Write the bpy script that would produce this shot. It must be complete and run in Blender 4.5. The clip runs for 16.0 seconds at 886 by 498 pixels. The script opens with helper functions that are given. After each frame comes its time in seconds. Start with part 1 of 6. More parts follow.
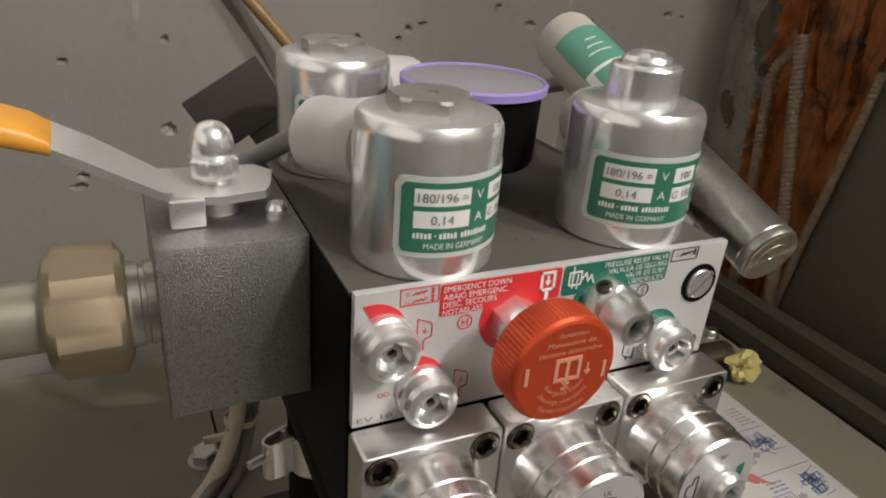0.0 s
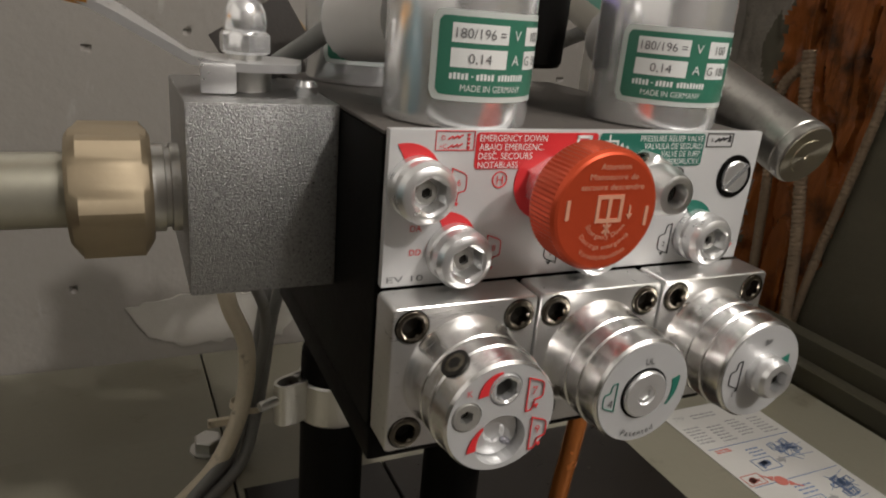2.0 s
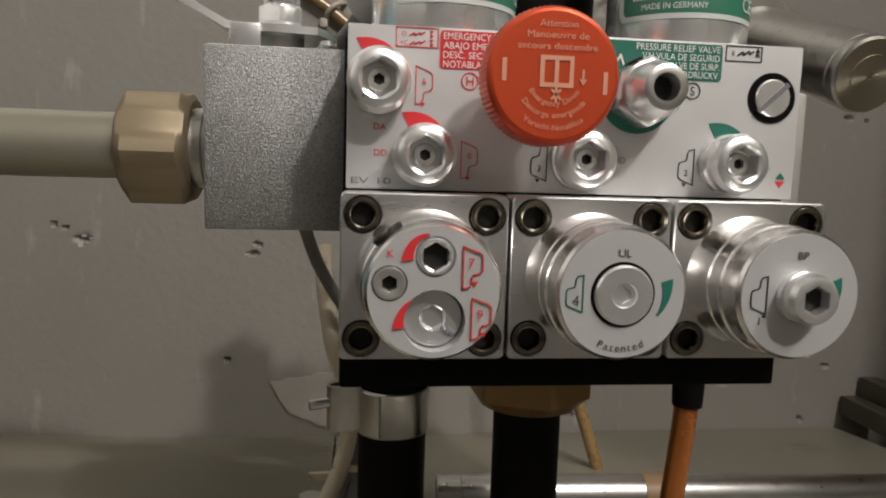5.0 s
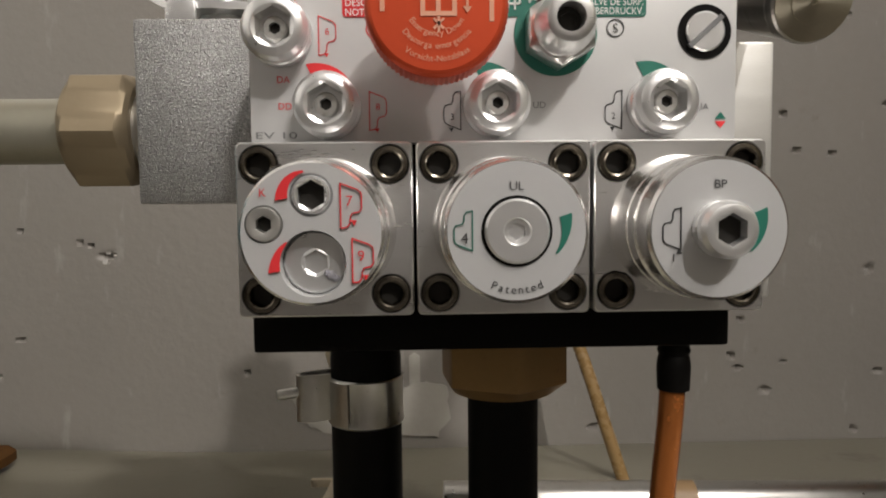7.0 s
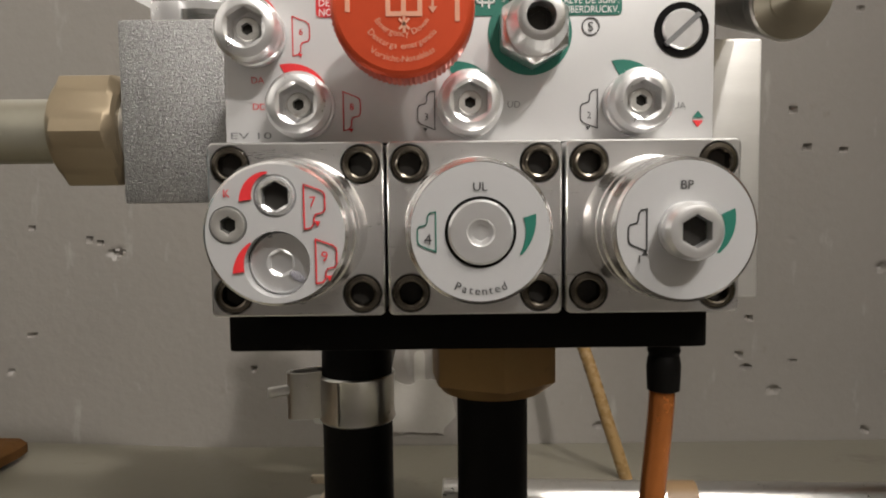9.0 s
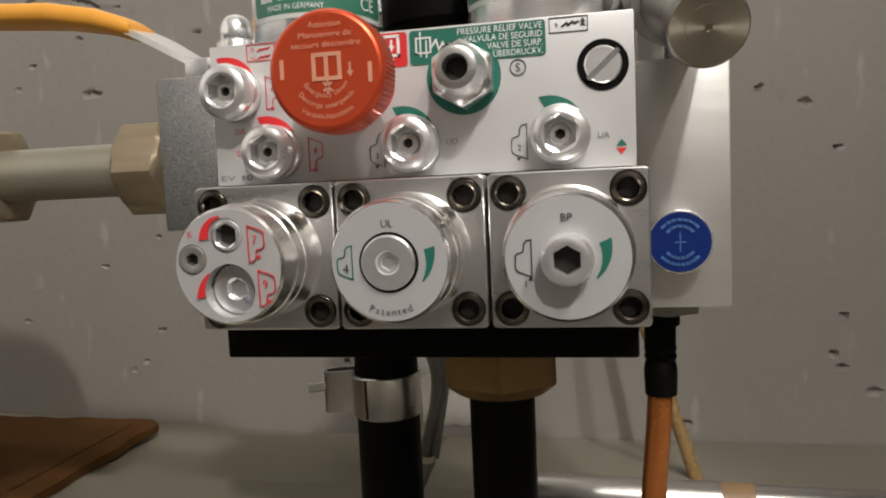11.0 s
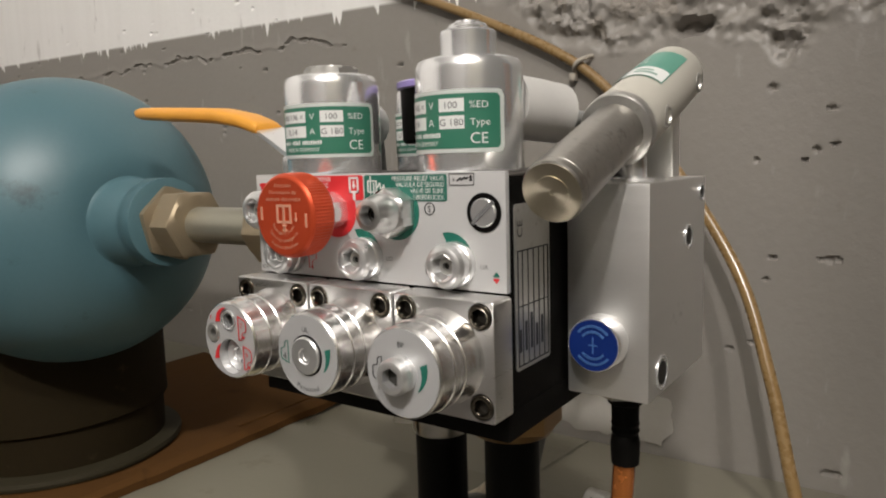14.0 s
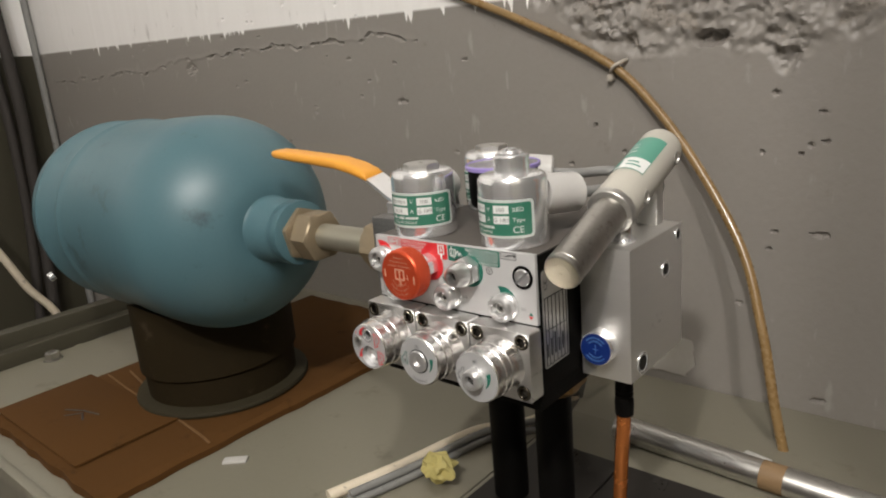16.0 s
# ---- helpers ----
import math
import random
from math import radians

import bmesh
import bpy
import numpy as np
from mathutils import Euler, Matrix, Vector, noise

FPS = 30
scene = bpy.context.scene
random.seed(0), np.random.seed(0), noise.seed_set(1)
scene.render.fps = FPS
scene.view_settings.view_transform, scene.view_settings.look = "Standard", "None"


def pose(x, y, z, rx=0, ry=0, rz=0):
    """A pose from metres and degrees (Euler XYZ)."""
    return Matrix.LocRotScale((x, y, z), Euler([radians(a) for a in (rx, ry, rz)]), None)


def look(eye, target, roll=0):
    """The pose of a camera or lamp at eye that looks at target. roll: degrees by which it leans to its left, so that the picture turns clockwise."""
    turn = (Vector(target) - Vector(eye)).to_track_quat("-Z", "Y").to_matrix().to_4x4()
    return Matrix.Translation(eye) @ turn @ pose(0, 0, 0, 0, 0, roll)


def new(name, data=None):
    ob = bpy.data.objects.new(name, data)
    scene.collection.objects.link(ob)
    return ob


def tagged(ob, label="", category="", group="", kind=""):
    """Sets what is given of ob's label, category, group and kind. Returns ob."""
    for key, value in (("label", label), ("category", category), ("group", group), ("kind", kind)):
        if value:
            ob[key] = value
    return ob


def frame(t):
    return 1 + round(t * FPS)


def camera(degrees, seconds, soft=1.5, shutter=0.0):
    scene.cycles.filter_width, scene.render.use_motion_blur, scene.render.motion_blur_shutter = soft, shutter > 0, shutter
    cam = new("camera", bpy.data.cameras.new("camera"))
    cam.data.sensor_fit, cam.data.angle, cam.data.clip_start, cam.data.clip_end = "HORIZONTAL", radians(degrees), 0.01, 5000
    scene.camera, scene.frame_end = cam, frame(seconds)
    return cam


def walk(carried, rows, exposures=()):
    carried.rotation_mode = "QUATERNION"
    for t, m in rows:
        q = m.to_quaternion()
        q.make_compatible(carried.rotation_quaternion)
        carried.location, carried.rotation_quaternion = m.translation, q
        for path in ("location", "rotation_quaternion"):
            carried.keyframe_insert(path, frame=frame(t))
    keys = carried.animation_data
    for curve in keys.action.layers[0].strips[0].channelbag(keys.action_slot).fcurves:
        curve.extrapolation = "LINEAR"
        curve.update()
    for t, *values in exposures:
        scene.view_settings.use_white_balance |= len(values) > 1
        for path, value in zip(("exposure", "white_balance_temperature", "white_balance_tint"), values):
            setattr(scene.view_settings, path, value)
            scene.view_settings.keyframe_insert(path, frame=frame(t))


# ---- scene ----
cam = camera(64.8, 16.0, 2.0)
PATH = [
    (0, (-0.058, -0.174, 0.404), (0.743, 1.446, -0.453), 4.7),
    (0.5, (-0.067, -0.178, 0.381), (0.73, 1.478, -0.407), 5.1),
    (1, (-0.072, -0.181, 0.359), (0.741, 1.489, -0.381), 6.0),
    (1.5, (-0.071, -0.188, 0.343), (0.755, 1.491, -0.363), 6.1),
    (2, (-0.071, -0.191, 0.336), (0.743, 1.51, -0.328), 5.1),
    (2.5, (-0.071, -0.192, 0.325), (0.745, 1.519, -0.31), 4.7),
    (3, (-0.064, -0.197, 0.308), (0.713, 1.553, -0.268), 2.6),
    (3.2, (-0.059, -0.202, 0.3), (0.686, 1.571, -0.25), 2.6),
    (5.3, (0.012, -0.223, 0.253), (0.22, 1.758, 0.076), 1.3),
    (5.5, (0.017, -0.224, 0.251), (0.213, 1.761, 0.101), 1.0),
    (6, (0.033, -0.225, 0.245), (0.174, 1.765, 0.115), 0.3),
    (6.5, (0.045, -0.224, 0.241), (0.13, 1.77, 0.118), -0.4),
    (7, (0.051, -0.217, 0.232), (0.118, 1.777, 0.092), -0.6),
    (7.5, (0.057, -0.213, 0.23), (0.111, 1.781, 0.086), -0.9),
    (8, (0.056, -0.214, 0.229), (0.108, 1.78, 0.08), -0.7),
    (8.5, (0.058, -0.212, 0.231), (0.112, 1.782, 0.081), -0.6),
    (9, (0.065, -0.217, 0.233), (0.077, 1.778, 0.083), -0.6),
    (11.3, (0.149, -0.24, 0.248), (-0.326, 1.696, 0.079), -2.4),
    (11.5, (0.163, -0.237, 0.251), (-0.378, 1.682, 0.093), -2.1),
    (12, (0.199, -0.236, 0.264), (-0.522, 1.622, 0.097), -2.3),
    (12.5, (0.22, -0.24, 0.277), (-0.655, 1.549, 0.087), -1.7),
    (13, (0.247, -0.247, 0.287), (-0.722, 1.49, 0.072), -1.6),
    (13.5, (0.266, -0.246, 0.295), (-0.803, 1.427, 0.06), -1.6),
    (14, (0.291, -0.246, 0.305), (-0.848, 1.378, 0.053), -1.7),
    (14.5, (0.312, -0.256, 0.318), (-0.877, 1.33, 0.056), -1.3),
    (15, (0.343, -0.287, 0.342), (-0.888, 1.265, 0.069), -1.0),
    (15.5, (0.374, -0.325, 0.387), (-0.909, 1.173, 0.055), -2.6),
    (16, (0.398, -0.371, 0.429), (-0.88, 1.077, -0.092), -5.0),
]
walk(cam, [(t, look(eye, target, roll)) for t, eye, target, roll in PATH],
     [(0.0, -0.06), (1.0, -0.18), (2.0, -0.24), (3.2, -0.24), (5.5, -0.08), (7.5, 0.12), (9.0, 0.24), (11.5, 0.04), (13.5, 0.0), (15.0, 0.20), (16.0, 0.10)])

# ---- light ----
world = bpy.data.worlds.new("world")
scene.world = world
world.use_nodes = True
world.node_tree.nodes["Background"].inputs[0].default_value = (0.9, 0.92, 1.0, 1)
world.node_tree.nodes["Background"].inputs[1].default_value = 0.006
scene.view_settings.exposure = 0.0


for at, watts in (((0.70, -1.55, 1.85), 108), ((1.15, -1.15, 2.05), 68)):
    bulb = bpy.data.lights.new("room_bulb_light", "POINT")
    bulb.energy, bulb.color, bulb.shadow_soft_size = watts, (1.0, 0.95, 0.905), 0.05
    new("room_bulb_light", bulb).location = at


# ---- materials ----
def mat(name, base, rough=0.5, metal=0.0, vary=0.12, big=12.0, fine=180.0, bump=0.15, dirt=None, dirt_amount=0.0,
        rough_vary=0.1, stretch=(1, 1, 1), clear=0.0, random_tint=0.0, bump_scale=0.0006, spec=0.5):
    m = bpy.data.materials.new(name)
    m.use_nodes = True
    nt = m.node_tree
    N, L = nt.nodes, nt.links
    b = N["Principled BSDF"]
    tc = N.new("ShaderNodeTexCoord")
    mp = N.new("ShaderNodeMapping")
    mp.inputs["Scale"].default_value = stretch
    L.new(tc.outputs["Object"], mp.inputs[0])
    n1, n2 = N.new("ShaderNodeTexNoise"), N.new("ShaderNodeTexNoise")
    n1.inputs["Scale"].default_value, n1.inputs["Detail"].default_value = big, 5
    n2.inputs["Scale"].default_value, n2.inputs["Detail"].default_value = fine, 4
    L.new(mp.outputs[0], n1.inputs["Vector"])
    L.new(mp.outputs[0], n2.inputs["Vector"])
    mix = N.new("ShaderNodeMix")
    mix.data_type = "RGBA"
    lo = [max(0, c * (1 - vary)) for c in base]
    hi = [min(1, c * (1 + vary)) for c in base]
    mix.inputs[6].default_value, mix.inputs[7].default_value = (*lo, 1), (*hi, 1)
    add = N.new("ShaderNodeMath")
    add.operation = "MULTIPLY_ADD"
    add.inputs[1].default_value, add.inputs[2].default_value = 0.5, 0.0
    s = N.new("ShaderNodeMath")
    s.operation = "ADD"
    L.new(n1.outputs[0], s.inputs[0])
    L.new(n2.outputs[0], s.inputs[1])
    L.new(s.outputs[0], add.inputs[0])
    L.new(add.outputs[0], mix.inputs[0])
    colour = mix.outputs[2]
    if dirt:
        n3 = N.new("ShaderNodeTexNoise")
        n3.inputs["Scale"].default_value, n3.inputs["Detail"].default_value = big * 2.3, 8
        n3.inputs["Roughness"].default_value = 0.65
        L.new(tc.outputs["Object"], n3.inputs["Vector"])
        r = N.new("ShaderNodeValToRGB")
        r.color_ramp.elements[0].position, r.color_ramp.elements[1].position = 0.66 - dirt_amount, 0.78 - dirt_amount * 0.5
        L.new(n3.outputs[0], r.inputs[0])
        dm = N.new("ShaderNodeMix")
        dm.data_type = "RGBA"
        dm.inputs[7].default_value = (*dirt, 1)
        L.new(r.outputs[0], dm.inputs[0])
        L.new(colour, dm.inputs[6])
        colour = dm.outputs[2]
    if random_tint:
        oi = N.new("ShaderNodeObjectInfo")
        hs = N.new("ShaderNodeHueSaturation")
        mr = N.new("ShaderNodeMapRange")
        mr.inputs[3].default_value, mr.inputs[4].default_value = 1 - random_tint, 1 + random_tint
        L.new(oi.outputs["Random"], mr.inputs[0])
        L.new(mr.outputs[0], hs.inputs["Value"])
        L.new(colour, hs.inputs["Color"])
        colour = hs.outputs[0]
    L.new(colour, b.inputs["Base Color"])
    rr = N.new("ShaderNodeMapRange")
    rr.inputs[3].default_value, rr.inputs[4].default_value = max(0.02, rough - rough_vary), min(1, rough + rough_vary)
    L.new(add.outputs[0], rr.inputs[0])
    L.new(rr.outputs[0], b.inputs["Roughness"])
    b.inputs["Metallic"].default_value = metal
    b.inputs["Specular IOR Level"].default_value = spec
    if clear:
        b.inputs["Coat Weight"].default_value = clear
        b.inputs["Coat Roughness"].default_value = 0.15
    if bump:
        bp = N.new("ShaderNodeBump")
        bp.inputs["Strength"].default_value, bp.inputs["Distance"].default_value = bump, bump_scale
        L.new(n2.outputs[0], bp.inputs["Height"])
        L.new(bp.outputs[0], b.inputs["Normal"])
    return m


ALU = mat("machined_aluminium", (0.74, 0.735, 0.725), 0.30, 0.96, 0.06, 25, 260, 0.25, stretch=(1, 1, 14), bump_scale=0.0001)
ALU_X = mat("milled_aluminium", (0.78, 0.77, 0.745), 0.40, 0.88, 0.08, 20, 300, 0.3, (0.45, 0.44, 0.42), 0.02, stretch=(1, 1, 10), bump_scale=0.0001)
CAP = mat("turned_aluminium", (0.82, 0.81, 0.80), 0.25, 0.97, 0.10, 30, 300, 0.45, stretch=(1, 10, 1), bump_scale=0.0001)
DIAL = mat("silver_dial", (0.51, 0.51, 0.51), 0.42, 0.35, 0.04, 40, 600, 0.05)
ZINC = mat("bright_zinc", (0.90, 0.905, 0.91), 0.22, 0.80, 0.06, 18, 240, 0.02, (0.50, 0.51, 0.52), 0.0, bump_scale=0.0002)
ZINC_SOFT = mat("satin_zinc", (0.86, 0.86, 0.86), 0.30, 0.85, 0.06, 40, 300, 0.15, bump_scale=0.0001)
STEEL = mat("worn_steel", (0.42, 0.405, 0.375), 0.34, 0.94, 0.32, 70, 420, 0.3, (0.24, 0.22, 0.19), 0.10, rough_vary=0.16, bump_scale=0.0002)
ZINC_DULL = mat("dull_zinc", (0.56, 0.55, 0.52), 0.38, 0.85, 0.16, 60, 400, 0.3, (0.36, 0.34, 0.30), 0.06, bump_scale=0.0002)
CAST = mat("coarse_zinc_block", (0.36, 0.36, 0.355), 0.30, 0.97, 0.95, 900, 1700, 1.0, bump_scale=0.0005)
YELLOW_ZINC = mat("yellow_zinc", (0.32, 0.258, 0.172), 0.52, 0.60, 0.12, 40, 300, 0.2, (0.36, 0.29, 0.20), 0.05, bump_scale=0.0002)
PIPE = mat("greenish_zinc_pipe", (0.35, 0.335, 0.27), 0.38, 0.6, 0.10, 30, 300, 0.15, bump_scale=0.0002)
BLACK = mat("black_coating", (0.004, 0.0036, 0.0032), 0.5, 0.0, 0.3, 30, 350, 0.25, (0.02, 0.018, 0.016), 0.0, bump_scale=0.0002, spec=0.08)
BLACK_TOP = mat("paler_black_top", (0.085, 0.075, 0.066), 0.62, 0.0, 0.30, 45, 500, 0.4, (0.02, 0.018, 0.016), 0.06, bump_scale=0.0002)
SCREW = mat("blackened_screw", (0.17, 0.15, 0.122), 0.22, 1.0, 0.25, 90, 500, 0.3, (0.30, 0.25, 0.2), 0.02, bump_scale=0.0002)
HOLE = mat("dark_socket", (0.02, 0.018, 0.015), 0.5, 0.5, 0.3)
PLATE = mat("silver_white_faceplate", (0.57, 0.567, 0.562), 0.38, 0.25, 0.03, 30, 900, 0.08, bump_scale=0.0001)
RED = mat("red_print", (0.62, 0.025, 0.03), 0.5, 0.0, 0.06, 60, 400, 0.0)
GREEN = mat("green_print", (0.011, 0.135, 0.095), 0.5, 0.0, 0.06, 60, 400, 0.0)
LABEL_GREEN = mat("label_green", (0.036, 0.175, 0.112), 0.4, 0.0, 0.06, 60, 400, 0.0, clear=0.3)
FADED_GREEN = mat("faded_sticker_green", (0.10, 0.30, 0.225), 0.38, 0.0, 0.10, 60, 400, 0.0)
LABEL_SILVER = mat("label_silver", (0.66, 0.70, 0.67), 0.36, 0.2, 0.05, 60, 400, 0.0)
WHITE_INK = mat("white_ink", (0.75, 0.76, 0.74), 0.5, 0.0, 0.03, 60, 400, 0.0)
BLACK_INK = mat("black_ink", (0.03, 0.03, 0.03), 0.5, 0.0, 0.1, 60, 400, 0.0)
GREY_INK = mat("grey_ink", (0.16, 0.16, 0.16), 0.5, 0.0, 0.1, 60, 400, 0.0)
KNOB = mat("red_anodised", (0.66, 0.085, 0.03), 0.34, 0.55, 0.06, 30, 500, 0.15, bump_scale=0.0001)
KNOB_INK = mat("pale_knob_print", (0.66, 0.32, 0.21), 0.5, 0.1, 0.05, 60, 400, 0.0)
BLUE = mat("blue_button_face", (0.006, 0.026, 0.17), 0.32, 0.2, 0.1, 50, 400, 0.0)
PALE_BLUE = mat("pale_blue_print", (0.06, 0.15, 0.38), 0.5, 0.0, 0.1, 60, 400, 0.0)
VESSEL = mat("teal_blue_paint", (0.074, 0.152, 0.178), 0.42, 0.0, 0.10, 7, 260, 0.25, (0.022, 0.034, 0.038), 0.06, bump_scale=0.0004)
RUBBER = mat("black_rubber", (0.0036, 0.0032, 0.0028), 0.55, 0.0, 0.3, 40, 300, 0.3, bump_scale=0.0003, spec=0.1)
STAND = mat("dark_brown_ring", (0.018, 0.0125, 0.005), 0.75, 0.0, 0.35, 12, 220, 0.4, (0.06, 0.045, 0.028), 0.04, bump_scale=0.0005, spec=0.12)
STAND_LIP = mat("grey_rubber_lip", (0.032, 0.027, 0.015), 0.7, 0.0, 0.3, 20, 220, 0.4, spec=0.2)
BRASS = mat("brown_brass", (0.32, 0.195, 0.08), 0.40, 0.6, 0.14, 40, 300, 0.2, (0.22, 0.14, 0.07), 0.05, bump_scale=0.0002)
COPPER = mat("orange_copper_tube", (0.44, 0.145, 0.035), 0.25, 0.6, 0.16, 30, 220, 0.2, (0.25, 0.09, 0.03), 0.05, bump_scale=0.0002)
CARD = mat("brown_cardboard", (0.084, 0.038, 0.010), 0.85, 0.0, 0.14, 14, 320, 0.5, (0.045, 0.020, 0.006), 0.06, bump_scale=0.0006, spec=0.15)
TANK = mat("grey_tank_paint", (0.210, 0.196, 0.150), 0.34, 0.0, 0.12, 7, 160, 0.2, (0.12, 0.105, 0.075), 0.06, bump_scale=0.0004)
RAIL = mat("olive_grey_rail_paint", (0.055, 0.050, 0.033), 0.45, 0.0, 0.15, 9, 160, 0.2, (0.07, 0.06, 0.04), 0.06, bump_scale=0.0004)
PLATE_DARK = mat("black_oily_plate", (0.014, 0.012, 0.010), 0.30, 0.0, 0.4, 30, 420, 0.2, (0.05, 0.042, 0.032), 0.0, bump_scale=0.0003)
TANK_IN = mat("oily_tank_inside", (0.030, 0.026, 0.020), 0.3, 0.0, 0.3, 15, 120, 0.2)
GREY_PLASTIC = mat("grey_plastic", (0.54, 0.53, 0.51), 0.45, 0.0, 0.08, 40, 300, 0.15, bump_scale=0.0002)
GREY_CABLE = mat("grey_cable_sheath", (0.22, 0.22, 0.21), 0.5, 0.0, 0.15, 40, 300, 0.2, (0.10, 0.09, 0.08), 0.05, bump_scale=0.0002)
CREAM_CABLE = mat("dirty_cream_cable", (0.70, 0.62, 0.48), 0.55, 0.0, 0.15, 40, 300, 0.2, (0.20, 0.16, 0.11), 0.06, bump_scale=0.0003)
CLIP_M = mat("smeared_clip_plastic", (0.42, 0.38, 0.32), 0.55, 0.0, 0.2, 60, 300, 0.3, (0.25, 0.23, 0.20), 0.1, bump_scale=0.0004)
AMBER = mat("amber_tube", (0.26, 0.165, 0.068), 0.28, 0.0, 0.15, 30, 200, 0.1, clear=0.4)
YELLOW = mat("orange_yellow_grip", (0.80, 0.36, 0.045), 0.42, 0.0, 0.06, 40, 300, 0.15, (0.5, 0.22, 0.04), 0.0, bump_scale=0.0002)
GALV = mat("galvanised_pipe", (0.60, 0.59, 0.56), 0.30, 1.0, 0.12, 40, 240, 0.2, (0.42, 0.40, 0.37), 0.05, bump_scale=0.0002)
TAPE = mat("brown_tape", (0.25, 0.16, 0.08), 0.5, 0.0, 0.1)
PAPER = mat("printed_paper", (0.50, 0.49, 0.46), 0.6, 0.0, 0.04, 20, 200, 0.1)
YPAPER = mat("crumpled_yellow_paper", (0.58, 0.50, 0.18), 0.6, 0.0, 0.2, 40, 200, 0.2)
BEIGE = mat("beige_handle", (0.52, 0.50, 0.44), 0.42, 0.1, 0.05, 40, 300, 0.1, bump_scale=0.0002)
PURPLE = mat("purple_rim", (0.34, 0.27, 0.62), 0.25, 0.0, 0.1, 60, 300, 0.0, clear=0.5)
DARK_TAB = mat("dark_brown_tab", (0.035, 0.030, 0.026), 0.75, 0.0, 0.25, 60, 500, 0.4)
REBAR = mat("rusty_grey_rebar", (0.27, 0.20, 0.135), 0.8, 0.1, 0.3, 60, 300, 0.6, (0.16, 0.07, 0.03), 0.08)
RUST = mat("rust_brown_fill", (0.34, 0.105, 0.022), 0.42, 0.0, 0.45, 9, 70, 1.0, (0.05, 0.02, 0.008), 0.17, bump_scale=0.006, stretch=(1, 1, 0.35))
CONCRETE = mat("bare_concrete", (0.27, 0.245, 0.215), 0.9, 0.0, 0.35, 30, 210, 1.0, (0.13, 0.12, 0.10), 0.06, bump_scale=0.003)
FLOOR_M = mat("dark_concrete_floor", (0.11, 0.10, 0.09), 0.8, 0.0, 0.25, 6, 60, 0.5, (0.08, 0.075, 0.07), 0.05, bump_scale=0.003)
WHITEWASH = mat("grey_ceiling_paint", (0.45, 0.44, 0.42), 0.8, 0.0, 0.08, 4, 60, 0.3, bump_scale=0.002)

TURNED = mat("turned_steel", (0.50, 0.46, 0.36), 0.34, 1.0, 0.12, 120, 700, 0.1, bump_scale=0.0001)
turning = TURNED.node_tree.nodes.new("ShaderNodeTangent")
turning.direction_type, turning.axis = "RADIAL", "Y"
TURNED.node_tree.links.new(turning.outputs[0], TURNED.node_tree.nodes["Principled BSDF"].inputs["Tangent"])
TURNED.node_tree.nodes["Principled BSDF"].inputs["Anisotropic"].default_value = 0.85

GLASS = bpy.data.materials.new("clear_plastic_lid")
GLASS.use_nodes = True
gb = GLASS.node_tree.nodes["Principled BSDF"]
gb.inputs["Base Color"].default_value = (0.86, 0.84, 0.93, 1)
gb.inputs["Roughness"].default_value = 0.12
gb.inputs["Transmission Weight"].default_value = 0.75


